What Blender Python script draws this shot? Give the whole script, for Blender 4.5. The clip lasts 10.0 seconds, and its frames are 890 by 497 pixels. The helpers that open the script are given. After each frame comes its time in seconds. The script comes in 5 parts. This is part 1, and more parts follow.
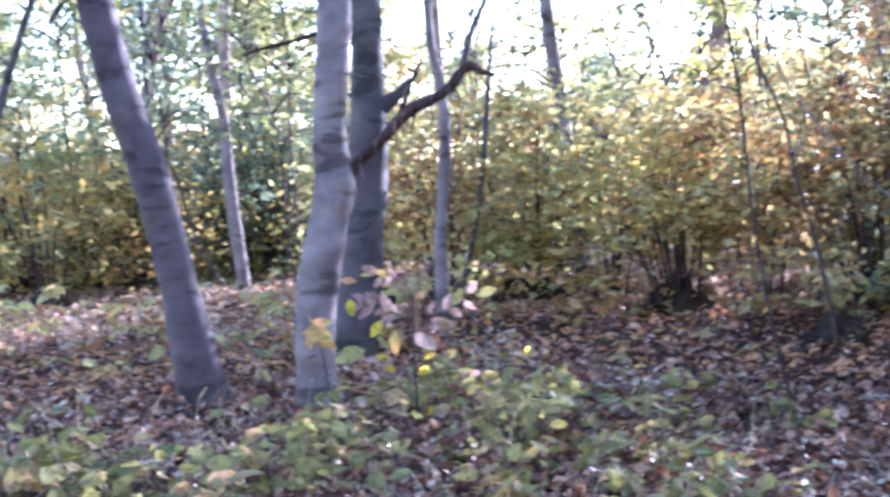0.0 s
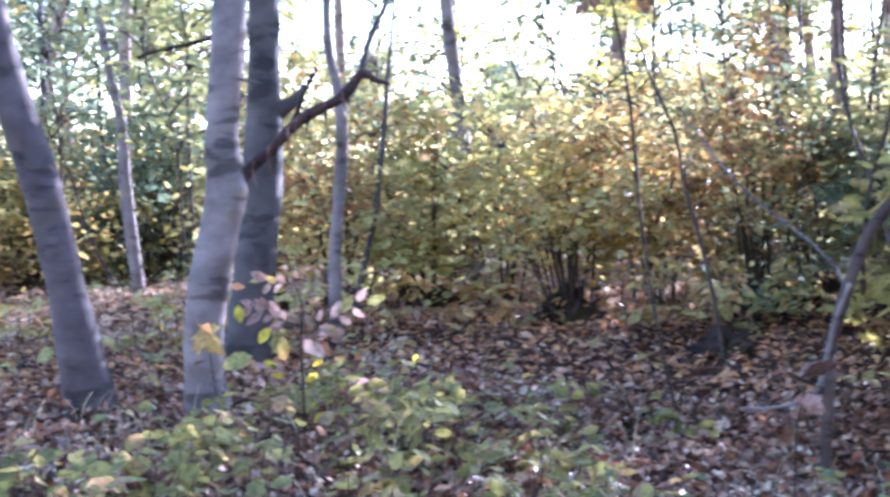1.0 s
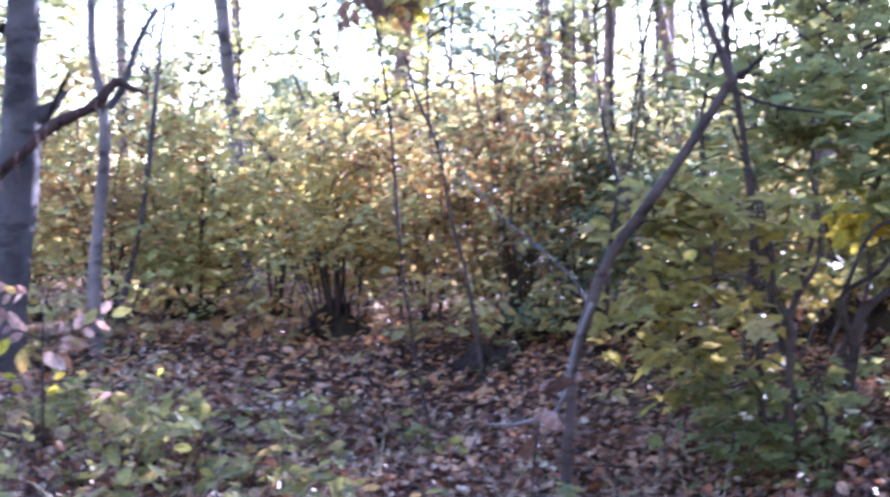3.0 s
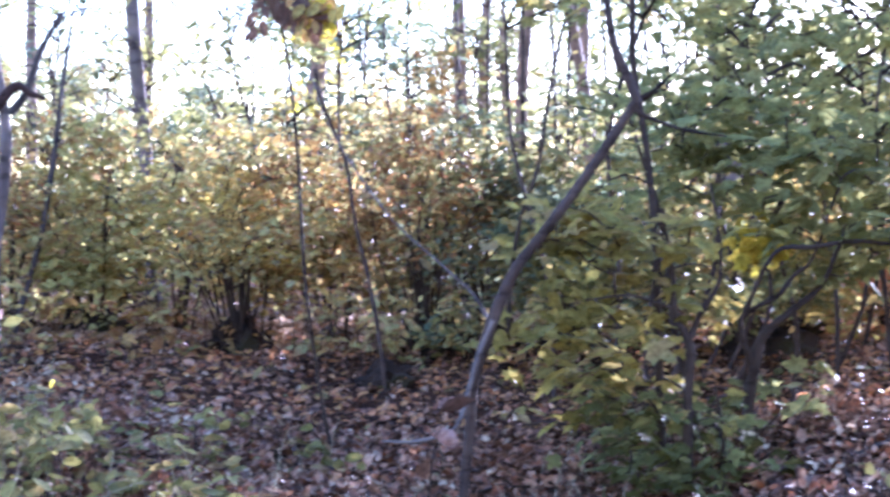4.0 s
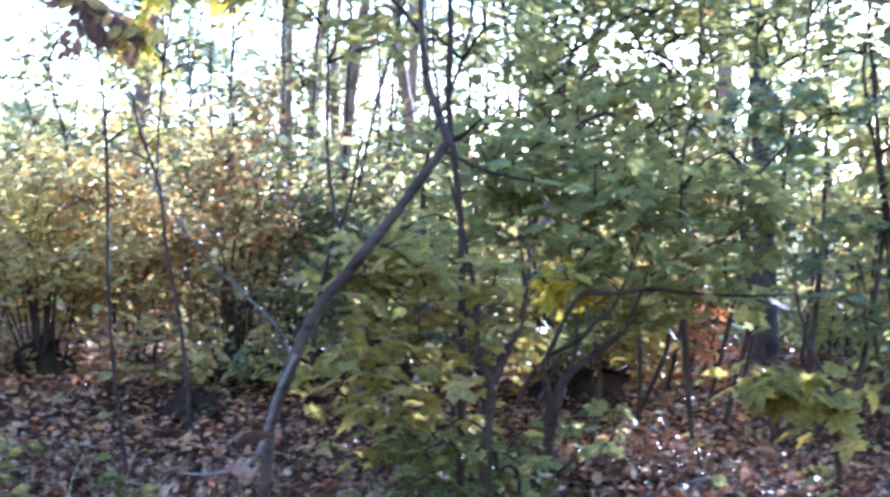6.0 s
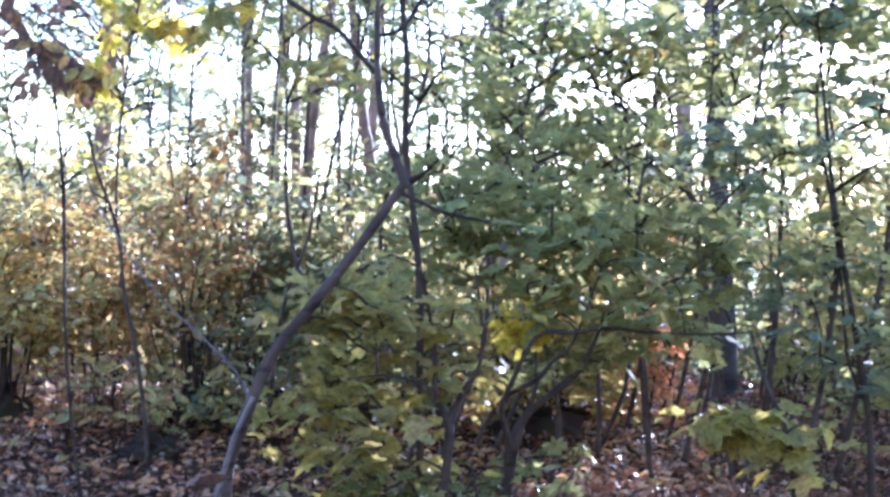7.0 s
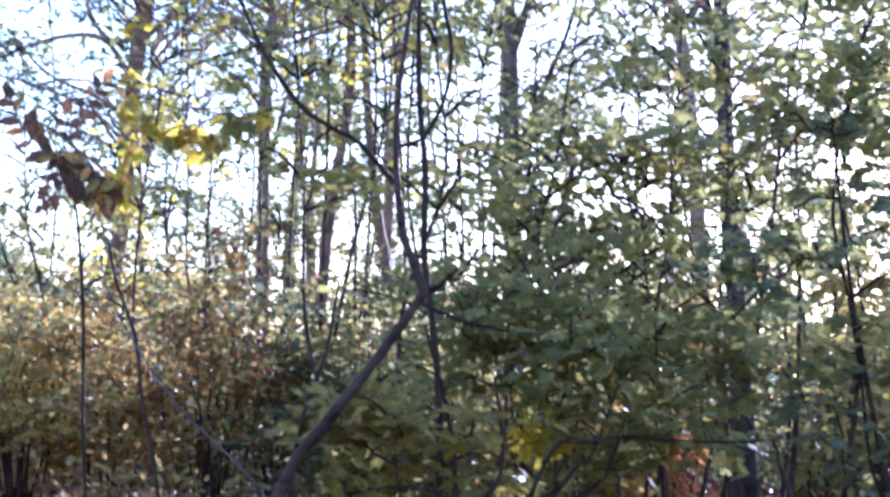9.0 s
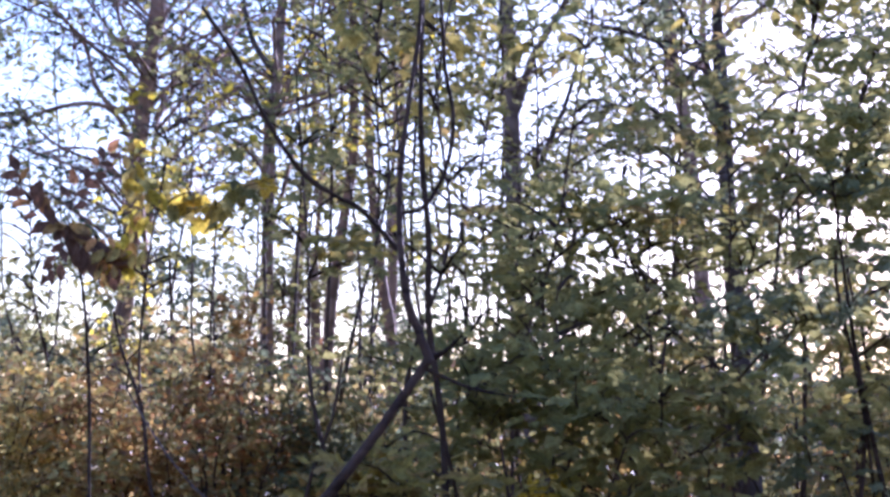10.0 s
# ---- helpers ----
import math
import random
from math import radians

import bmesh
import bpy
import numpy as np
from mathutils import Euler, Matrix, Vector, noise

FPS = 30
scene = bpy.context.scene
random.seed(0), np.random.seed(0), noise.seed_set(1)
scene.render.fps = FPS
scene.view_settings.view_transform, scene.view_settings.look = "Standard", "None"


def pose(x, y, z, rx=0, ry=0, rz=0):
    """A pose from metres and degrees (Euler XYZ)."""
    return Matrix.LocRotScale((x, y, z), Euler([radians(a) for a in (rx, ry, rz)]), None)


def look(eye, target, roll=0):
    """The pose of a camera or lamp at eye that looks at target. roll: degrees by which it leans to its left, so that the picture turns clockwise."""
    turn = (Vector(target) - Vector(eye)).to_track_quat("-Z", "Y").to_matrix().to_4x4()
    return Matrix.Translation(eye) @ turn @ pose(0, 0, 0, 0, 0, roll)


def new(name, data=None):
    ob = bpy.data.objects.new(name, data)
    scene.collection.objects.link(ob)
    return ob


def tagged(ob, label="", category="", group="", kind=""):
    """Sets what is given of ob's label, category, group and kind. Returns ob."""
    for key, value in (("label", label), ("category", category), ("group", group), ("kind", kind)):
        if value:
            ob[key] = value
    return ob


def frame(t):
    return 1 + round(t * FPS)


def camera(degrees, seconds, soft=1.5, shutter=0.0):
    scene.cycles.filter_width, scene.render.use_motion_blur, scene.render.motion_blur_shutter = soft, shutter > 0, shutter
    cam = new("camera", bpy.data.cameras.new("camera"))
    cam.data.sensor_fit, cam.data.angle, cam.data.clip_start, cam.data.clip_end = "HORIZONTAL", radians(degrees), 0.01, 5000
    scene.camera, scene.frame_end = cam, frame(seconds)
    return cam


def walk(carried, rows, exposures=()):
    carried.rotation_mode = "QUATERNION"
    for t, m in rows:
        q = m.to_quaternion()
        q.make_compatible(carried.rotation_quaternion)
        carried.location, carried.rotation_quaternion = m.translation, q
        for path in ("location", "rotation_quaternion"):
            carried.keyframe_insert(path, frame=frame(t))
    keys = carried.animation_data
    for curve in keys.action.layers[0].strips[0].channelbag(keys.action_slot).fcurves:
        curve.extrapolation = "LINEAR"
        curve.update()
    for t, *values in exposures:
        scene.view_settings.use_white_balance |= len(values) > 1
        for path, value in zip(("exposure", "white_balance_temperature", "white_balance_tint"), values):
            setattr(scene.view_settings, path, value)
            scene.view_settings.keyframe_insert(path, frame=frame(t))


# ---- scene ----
cam = camera(33.56, 10.0, soft=2.95, shutter=0.9)
PATH = [
    (0.0, look((-0.269, -0.017, 1.466), (-2.8356, 9.6442, 1.2070), -3.30)),
    (0.5, look((-0.233, -0.032, 1.474), (-2.4563, 9.7139, 1.2131), -2.48)),
    (1.0, look((-0.203, -0.033, 1.481), (-2.1356, 9.7747, 1.2216), -2.19)),
    (1.5, look((-0.164, -0.029, 1.482), (-1.8045, 9.8314, 1.2083), -2.06)),
    (2.0, look((-0.112, -0.024, 1.480), (-1.4188, 9.8871, 1.2210), -2.19)),
    (2.5, look((-0.059, -0.020, 1.471), (-0.9379, 9.9387, 1.2291), -1.69)),
    (3.0, look((-0.023, -0.005, 1.470), (-0.5723, 9.9779, 1.2844), -0.87)),
    (4.5, look((0.052, 0.052, 1.474), (0.3562, 10.0471, 1.4431), 1.01)),
    (5.0, look((0.073, 0.053, 1.474), (0.6648, 10.0355, 1.5165), 1.75)),
    (5.5, look((0.097, 0.043, 1.481), (1.0173, 9.9999, 1.5834), 2.48)),
    (6.0, look((0.117, 0.033, 1.492), (1.2981, 9.9619, 1.6532), 2.85)),
    (7.5, look((0.142, 0.004, 1.523), (1.5906, 9.8836, 2.0732), 2.37)),
    (8.0, look((0.136, 0.005, 1.530), (1.5802, 9.8773, 2.2037), 2.52)),
    (8.5, look((0.121, 0.009, 1.539), (1.5075, 9.8729, 2.4181), 2.40)),
    (9.0, look((0.111, 0.003, 1.544), (1.4030, 9.8580, 2.6429), 2.21)),
    (9.5, look((0.107, -0.014, 1.556), (1.3644, 9.8200, 2.8656), 1.61)),
    (10.0, look((0.108, -0.027, 1.561), (1.3513, 9.7799, 3.0717), 1.55)),
]
EXPOSURE = [(0.0, 3.04, 4580, 33), (1.0, 3.06, 4610, 30), (1.6, 3.0, 4600, 21), (2.3, 3.01, 4610, 32), (3.0, 2.97, 4590, 38), (4.5, 2.93, 4480, 36), (5.6, 2.92, 4430, 23),
            (7.5, 2.66, 4490, 32), (8.5, 2.24, 4530, 35), (9.5, 1.72, 4630, 40), (10.0, 1.38, 4800, 47)]
walk(cam, PATH, EXPOSURE)

# ---- world and sun: a low sun behind the wood, to the north-east of the path ----
SUN_AZ, SUN_EL = 31.0, 16.0
world = bpy.data.worlds.new("sky")
scene.world = world
world.use_nodes = True
wn = world.node_tree.nodes
sky = wn.new("ShaderNodeTexSky")
sky.sky_type = "NISHITA"
sky.sun_disc = False
sky.sun_elevation = radians(SUN_EL)
sky.sun_rotation = radians(SUN_AZ)
sky.air_density, sky.dust_density, sky.ozone_density = 1.6, 0.5, 1.4
wn["Background"].inputs["Strength"].default_value = 0.132
world.node_tree.links.new(sky.outputs[0], wn["Background"].inputs["Color"])
sun_dir = Vector((math.sin(radians(SUN_AZ)) * math.cos(radians(SUN_EL)), math.cos(radians(SUN_AZ)) * math.cos(radians(SUN_EL)), math.sin(radians(SUN_EL))))
sun = new("sun", bpy.data.lights.new("sun", "SUN"))
sun.data.energy, sun.data.angle, sun.data.color = 5.0, radians(0.55), (1.0, 0.9, 0.74)
sun.matrix_world = look(tuple(sun_dir * 60), (0, 0, 0))


# ---- materials ----
def nodes_of(name):
    m = bpy.data.materials.new(name)
    m.use_nodes = True
    return m, m.node_tree.nodes, m.node_tree.links


def ramp_of(n, stops):
    r = n.new("ShaderNodeValToRGB")
    r.color_ramp.interpolation = "LINEAR"
    while len(r.color_ramp.elements) < len(stops):
        r.color_ramp.elements.new(0.5)
    for e, (p, c) in zip(r.color_ramp.elements, stops):
        e.position, e.color = p, (*c, 1)
    return r


def leaf_material(name, colours, clear=0.5, rough=0.55, patch=2.2, gain=1.4, single=0.45, gloss=0.28):
    """Leaves: each one its own hue out of the given colours, darker veins and blotches, light shining through."""
    m, n, l = nodes_of(name)
    geo, info = n.new("ShaderNodeNewGeometry"), n.new("ShaderNodeObjectInfo")
    add = n.new("ShaderNodeMath")
    add.operation = "ADD"
    l.new(geo.outputs["Random Per Island"], add.inputs[0])
    l.new(info.outputs["Random"], add.inputs[1])
    coarse = n.new("ShaderNodeTexNoise")
    coarse.inputs["Scale"].default_value = patch
    coarse.inputs["Detail"].default_value = 1
    l.new(geo.outputs["Position"], coarse.inputs["Vector"])
    add2 = n.new("ShaderNodeMath")
    add2.operation = "MULTIPLY_ADD"
    add2.inputs[1].default_value = 2.4
    l.new(coarse.outputs["Fac"], add2.inputs[0])
    less = n.new("ShaderNodeMath")
    less.operation = "MULTIPLY"
    less.inputs[1].default_value = single
    l.new(add.outputs[0], less.inputs[0])
    l.new(less.outputs[0], add2.inputs[2])
    fr = n.new("ShaderNodeMath")
    fr.operation = "PINGPONG"
    fr.inputs[1].default_value = 1.0
    l.new(add2.outputs[0], fr.inputs[0])
    colours = [tuple(min(0.75, c * gain) for c in col) for col in colours]
    k = len(colours) - 1
    r = ramp_of(n, [(i / k, c) for i, c in enumerate(colours)])
    l.new(fr.outputs[0], r.inputs[0])
    fine = n.new("ShaderNodeTexNoise")
    fine.inputs["Scale"].default_value = 45
    fine.inputs["Detail"].default_value = 3
    l.new(geo.outputs["Position"], fine.inputs["Vector"])
    spots = ramp_of(n, [(0.3, (0.55, 0.5, 0.45)), (0.6, (1.05, 1.05, 1.05))])
    l.new(fine.outputs["Fac"], spots.inputs[0])
    mul = n.new("ShaderNodeMixRGB")
    mul.blend_type = "MULTIPLY"
    mul.inputs[0].default_value = 1
    l.new(r.outputs[0], mul.inputs[1])
    l.new(spots.outputs[0], mul.inputs[2])
    p = n["Principled BSDF"]
    p.inputs["Roughness"].default_value = rough
    p.inputs["Specular IOR Level"].default_value = gloss
    l.new(mul.outputs[0], p.inputs["Base Color"])
    tl = n.new("ShaderNodeBsdfTranslucent")
    l.new(mul.outputs[0], tl.inputs["Color"])
    mix = n.new("ShaderNodeMixShader")
    mix.inputs[0].default_value = clear
    l.new(p.outputs[0], mix.inputs[1])
    l.new(tl.outputs[0], mix.inputs[2])
    l.new(mix.outputs[0], n["Material Output"].inputs["Surface"])
    return m


def bark_material(name, light, dark, band=9.0, moss=None, bump=0.35, rough=0.8):
    """Smooth bark: cross rings and lenticels, blotches of two greys, fine relief."""
    m, n, l = nodes_of(name)
    co = n.new("ShaderNodeTexCoord")
    ring_map = n.new("ShaderNodeMapping")
    ring_map.inputs["Scale"].default_value = (2.2, 2.2, band)
    l.new(co.outputs["Object"], ring_map.inputs[0])
    ring = n.new("ShaderNodeTexNoise")
    ring.inputs["Scale"].default_value = 1.6
    ring.inputs["Detail"].default_value = 4
    l.new(ring_map.outputs[0], ring.inputs["Vector"])
    blotch = n.new("ShaderNodeTexNoise")
    blotch.inputs["Scale"].default_value = 6
    blotch.inputs["Detail"].default_value = 6
    l.new(co.outputs["Object"], blotch.inputs["Vector"])
    r1 = ramp_of(n, [(0.36, dark), (0.43, [a * 0.7 + b * 0.3 for a, b in zip(light, dark)]), (0.6, light)])
    l.new(ring.outputs["Fac"], r1.inputs[0])
    r2 = ramp_of(n, [(0.35, (0.6, 0.58, 0.58)), (0.65, (1.1, 1.1, 1.1))])
    l.new(blotch.outputs["Fac"], r2.inputs[0])
    mul = n.new("ShaderNodeMixRGB")
    mul.blend_type = "MULTIPLY"
    mul.inputs[0].default_value = 1
    l.new(r1.outputs[0], mul.inputs[1])
    l.new(r2.outputs[0], mul.inputs[2])
    out = mul
    if moss:
        big = n.new("ShaderNodeTexNoise")
        big.inputs["Scale"].default_value = 2.3
        big.inputs["Detail"].default_value = 5
        l.new(co.outputs["Object"], big.inputs["Vector"])
        cut = ramp_of(n, [(0.56, (0, 0, 0)), (0.66, (0.7, 0.7, 0.7))])
        l.new(big.outputs["Fac"], cut.inputs[0])
        out = n.new("ShaderNodeMixRGB")
        l.new(cut.outputs[0], out.inputs[0])
        l.new(mul.outputs[0], out.inputs[1])
        out.inputs[2].default_value = (*moss, 1)
    fine = n.new("ShaderNodeTexNoise")
    fine.inputs["Scale"].default_value = 60
    fine.inputs["Detail"].default_value = 4
    l.new(co.outputs["Object"], fine.inputs["Vector"])
    hsum = n.new("ShaderNodeMath")
    hsum.operation = "MULTIPLY_ADD"
    hsum.inputs[1].default_value = 0.4
    l.new(fine.outputs["Fac"], hsum.inputs[0])
    l.new(ring.outputs["Fac"], hsum.inputs[2])
    bp = n.new("ShaderNodeBump")
    bp.inputs["Strength"].default_value = bump
    bp.inputs["Distance"].default_value = 0.02
    l.new(hsum.outputs[0], bp.inputs["Height"])
    p = n["Principled BSDF"]
    p.inputs["Roughness"].default_value = rough
    p.inputs["Specular IOR Level"].default_value = 0.15
    l.new(out.outputs[0], p.inputs["Base Color"])
    l.new(bp.outputs[0], p.inputs["Normal"])
    return m


def soil_material():
    m, n, l = nodes_of("forest_soil")
    geo = n.new("ShaderNodeNewGeometry")
    a, b, c = (n.new("ShaderNodeTexNoise") for _ in range(3))
    for t, sc, d in ((a, 0.9, 3), (b, 14, 5), (c, 90, 3)):
        t.inputs["Scale"].default_value, t.inputs["Detail"].default_value = sc, d
        l.new(geo.outputs["Position"], t.inputs["Vector"])
    r1 = ramp_of(n, [(0.35, (0.026, 0.013, 0.008)), (0.5, (0.052, 0.027, 0.016)), (0.65, (0.042, 0.027, 0.013))])
    l.new(a.outputs["Fac"], r1.inputs[0])
    r2 = ramp_of(n, [(0.32, (0.35, 0.32, 0.32)), (0.5, (1, 0.95, 0.95)), (0.68, (1.9, 1.7, 1.6))])
    l.new(b.outputs["Fac"], r2.inputs[0])
    mul = n.new("ShaderNodeMixRGB")
    mul.blend_type = "MULTIPLY"
    mul.inputs[0].default_value = 1
    l.new(r1.outputs[0], mul.inputs[1])
    l.new(r2.outputs[0], mul.inputs[2])
    bp = n.new("ShaderNodeBump")
    bp.inputs["Strength"].default_value = 0.8
    bp.inputs["Distance"].default_value = 0.03
    l.new(b.outputs["Fac"], bp.inputs["Height"])
    p = n["Principled BSDF"]
    p.inputs["Roughness"].default_value = 0.95
    p.inputs["Specular IOR Level"].default_value = 0.08
    l.new(mul.outputs[0], p.inputs["Base Color"])
    l.new(bp.outputs[0], p.inputs["Normal"])
    return m


BARK_GREY = bark_material("smooth_grey_bark", (0.255, 0.2, 0.185), (0.095, 0.073, 0.067), 7.0, (0.2, 0.155, 0.09))
BARK_MID = bark_material("ringed_purple_grey_bark", (0.122, 0.094, 0.096), (0.05, 0.037, 0.037), 7.0, (0.1, 0.082, 0.045))
BARK_DARK = bark_material("dark_grey_bark", (0.112, 0.092, 0.088), (0.05, 0.041, 0.039), 5.0)
# Brown-grey bark lightened, so the haze over far trunks is in the colour.
BARK_FAR = bark_material("hazed_brown_grey_bark", (0.33, 0.225, 0.175), (0.165, 0.11, 0.085), 3.0)
BARK_TWIG = bark_material("brown_twig_bark", (0.07, 0.047, 0.034), (0.028, 0.018, 0.013), 12.0)
BARK_SAP = bark_material("grey_sapling_bark", (0.1, 0.069, 0.056), (0.04, 0.027, 0.022), 14.0)
BARK_PALE = bark_material("pale_vine_bark", (0.192, 0.158, 0.147), (0.096, 0.0756, 0.0672), 14.0)
ROT_BRANCH = bark_material("flaking_dark_branch_bark", (0.075, 0.042, 0.034), (0.02, 0.012, 0.01), 5.0, (0.05, 0.042, 0.02), 0.9)
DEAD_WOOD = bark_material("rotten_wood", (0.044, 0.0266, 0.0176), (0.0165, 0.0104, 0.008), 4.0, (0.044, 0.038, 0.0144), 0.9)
SOIL = soil_material()
PEEL = bark_material("peeling_red_brown_bark", (0.2, 0.115, 0.09), (0.09, 0.045, 0.036), 6.0, bump=0.8)
STRAW = bark_material("dry_straw", (0.45, 0.38, 0.24), (0.3, 0.24, 0.14), 20.0)
GOLD = leaf_material("golden_leaves", [(0.46, 0.32, 0.08), (0.54, 0.4, 0.1), (0.34, 0.28, 0.085), (0.44, 0.26, 0.075), (0.3, 0.26, 0.085), (0.4, 0.3, 0.085)], 0.5, gain=1.5)
OCHRE = leaf_material("ochre_leaves", [(0.39, 0.26, 0.085), (0.26, 0.26, 0.1), (0.42, 0.36, 0.13), (0.27, 0.155, 0.07), (0.34, 0.33, 0.13), (0.21, 0.155, 0.065), (0.46, 0.29, 0.075), (0.3, 0.3, 0.12)], 0.48, gain=1.75, patch=3.4, single=0.4)
LIME = leaf_material("pale_yellow_green_leaves", [(0.33, 0.32, 0.115), (0.42, 0.38, 0.13), (0.27, 0.27, 0.105), (0.4, 0.31, 0.1), (0.36, 0.35, 0.13)], 0.5, gain=1.7)
RUST = leaf_material("rust_leaves", [(0.34, 0.19, 0.06), (0.2, 0.105, 0.045), (0.37, 0.24, 0.07), (0.19, 0.14, 0.055), (0.34, 0.145, 0.05), (0.26, 0.165, 0.06)], 0.44, gain=1.35)
OLIVE = leaf_material("olive_leaves", [(0.185, 0.185, 0.07), (0.26, 0.245, 0.085), (0.13, 0.14, 0.06), (0.31, 0.25, 0.08), (0.22, 0.165, 0.075), (0.18, 0.185, 0.08)], 0.56, gain=1.55)
GREEN = leaf_material("green_maple_leaves", [(0.235, 0.205, 0.05), (0.31, 0.255, 0.06), (0.19, 0.17, 0.05), (0.36, 0.285, 0.065), (0.22, 0.195, 0.06), (0.34, 0.24, 0.08), (0.39, 0.32, 0.07)], 0.62, 0.5, gain=1.5)
# Dull green; on the right-hand trees its blue also stands in for haze.
BLUE_GREEN = leaf_material("dull_green_leaves", [(0.13, 0.165, 0.1), (0.18, 0.2, 0.11), (0.14, 0.16, 0.1), (0.21, 0.21, 0.11)], 0.58, 0.42, gain=1.6)
SAGE = leaf_material("mid_green_leaves", [(0.2, 0.205, 0.075), (0.28, 0.26, 0.085), (0.17, 0.175, 0.07), (0.31, 0.28, 0.09), (0.24, 0.225, 0.08)], 0.68, 0.5, gain=1.65)
# Yellow leaves, made stronger so the maple seedling's spray looks sunlit.
YELLOW = leaf_material("yellow_leaves", [(0.62, 0.47, 0.045), (0.5, 0.42, 0.05), (0.6, 0.38, 0.04)], 0.72, gain=1.4)
# Maple green darkened: the shade under the saplings is put into the colour.
SHADED_GREEN = leaf_material("shaded_green_leaves", [(0.12, 0.122, 0.036), (0.17, 0.162, 0.045), (0.09, 0.092, 0.032), (0.2, 0.175, 0.048)], 0.45, 0.55, gain=1.3, gloss=0.15)
CANOPY = leaf_material("canopy_leaves", [(0.17, 0.175, 0.06), (0.23, 0.22, 0.07), (0.14, 0.145, 0.065), (0.32, 0.27, 0.085)], 0.66, gain=1.7)
NEEDLE = leaf_material("pine_needles", [(0.05, 0.08, 0.045), (0.08, 0.1, 0.05), (0.1, 0.09, 0.05)], 0.2)
# Brown leaf tones; the near-black ones stand in for deep shadow between leaves.
LITTER = leaf_material("fallen_leaves", [(0.29, 0.138, 0.076), (0.058, 0.025, 0.015), (0.475, 0.278, 0.168), (0.036, 0.016, 0.011), (0.34, 0.128, 0.054), (0.67, 0.46, 0.31), (0.085, 0.036, 0.022), (0.4, 0.228, 0.134)], 0.2, 0.5, 2.0, 1.27, 1.0, gloss=0.33)
# Dry-leaf tan made paler, with sunlight put into the colour.
SUNLIT_TAN = leaf_material("sunlit_tan_fallen_leaves", [(0.44, 0.31, 0.2), (0.33, 0.21, 0.13), (0.52, 0.4, 0.28), (0.26, 0.15, 0.09), (0.38, 0.24, 0.14)], 0.3, 0.7, 2.0, 1.25, 1.0)
HERB = leaf_material("pale_green_herb_leaves", [(0.212, 0.194, 0.0612), (0.318, 0.286, 0.0864), (0.148, 0.143, 0.0504), (0.35, 0.265, 0.0936), (0.318, 0.204, 0.115), (0.392, 0.347, 0.0864), (0.254, 0.153, 0.0864)], 0.48, 0.7, 3.0, 1.08)
PINK = leaf_material("pinkish_dry_leaves", [(0.36, 0.237, 0.204), (0.28, 0.162, 0.136), (0.42, 0.304, 0.25), (0.5, 0.4, 0.36)], 0.4, gain=1.3)
BROWN = leaf_material("brown_withered_leaves", [(0.15, 0.085, 0.06), (0.22, 0.12, 0.07), (0.11, 0.075, 0.065)], 0.3, gain=1.0)
ORANGE = leaf_material("orange_leaves", [(0.5, 0.24, 0.09), (0.42, 0.2, 0.09), (0.5, 0.3, 0.1), (0.4, 0.15, 0.07)], 0.45, gain=1.5)

# ---- mesh helpers ----
rng = np.random.default_rng(7)


def smooth_step(a, b, x):
    t = np.clip((x - a) / (b - a), 0, 1)
    return t * t * (3 - 2 * t)


def ground_z(x, y):
    """The bank: a path at 0, a low bank at 3 to 5 m, a slow rise to the crest, and a fall behind it."""
    x, y = np.asarray(x, float), np.asarray(y, float)
    z = 0.47 * smooth_step(2.2, 4.6, y) + 0.042 * np.clip(y - 4.8, 0, 9.5) - 1.5 * smooth_step(40, 220, y)
    bumps = 0.035 * np.sin(1.7 * x + 0.6 * y) * np.sin(1.3 * y - 0.4 * x) + 0.02 * np.sin(4.1 * x + 1.0) * np.sin(3.7 * y)
    hollow = 0.24 * smooth_step(-1.8, -0.4, x) * (1 - smooth_step(0.9, 2.2, x)) * smooth_step(2.8, 5.0, y) * (1 - smooth_step(7.6, 10.4, y))
    return z - hollow + bumps * smooth_step(2.5, 4.5, y)


def mesh_object(name, verts, loops, sizes, material, parent=None, label="", smooth=False, origin=(0, 0, 0)):
    """One mesh object from arrays: vertices in the world, corner indices, corners a face."""
    me = bpy.data.meshes.new(name)
    v = np.asarray(verts, np.float32) - np.asarray(origin, np.float32)
    loops, sizes = np.asarray(loops, np.int32), np.asarray(sizes, np.int32)
    me.vertices.add(len(v))
    me.vertices.foreach_set("co", v.ravel())
    me.loops.add(len(loops))
    me.loops.foreach_set("vertex_index", loops)
    me.polygons.add(len(sizes))
    me.polygons.foreach_set("loop_start", np.concatenate([[0], np.cumsum(sizes)[:-1]]).astype(np.int32))
    if smooth:
        me.polygons.foreach_set("use_smooth", np.ones(len(sizes), bool))
    me.materials.append(material)
    me.update(calc_edges=True)
    ob = new(name, me)
    if parent:
        ob.parent = parent
    else:
        ob.location = origin
    if label:
        ob["label"] = label
    return ob


def spline(points, steps):
    """A smooth run through points (x, y, z, radius)."""
    p = np.asarray(points, float)
    if len(p) == 2:
        t = np.linspace(0, 1, steps + 1)[:, None]
        return p[0] * (1 - t) + p[1] * t
    e = np.vstack([2 * p[0] - p[1], p, 2 * p[-1] - p[-2]])
    e[0, 3], e[-1, 3] = p[0, 3], p[-1, 3]
    out = []
    for i in range(len(p) - 1):
        a, b, c, d = e[i:i + 4]
        for t in np.linspace(0, 1, steps, endpoint=False):
            out.append(0.5 * (2 * b + (c - a) * t + (2 * a - 5 * b + 4 * c - d) * t * t + (3 * b - a - 3 * c + d) * t ** 3))
    return np.array(out + [p[-1]])


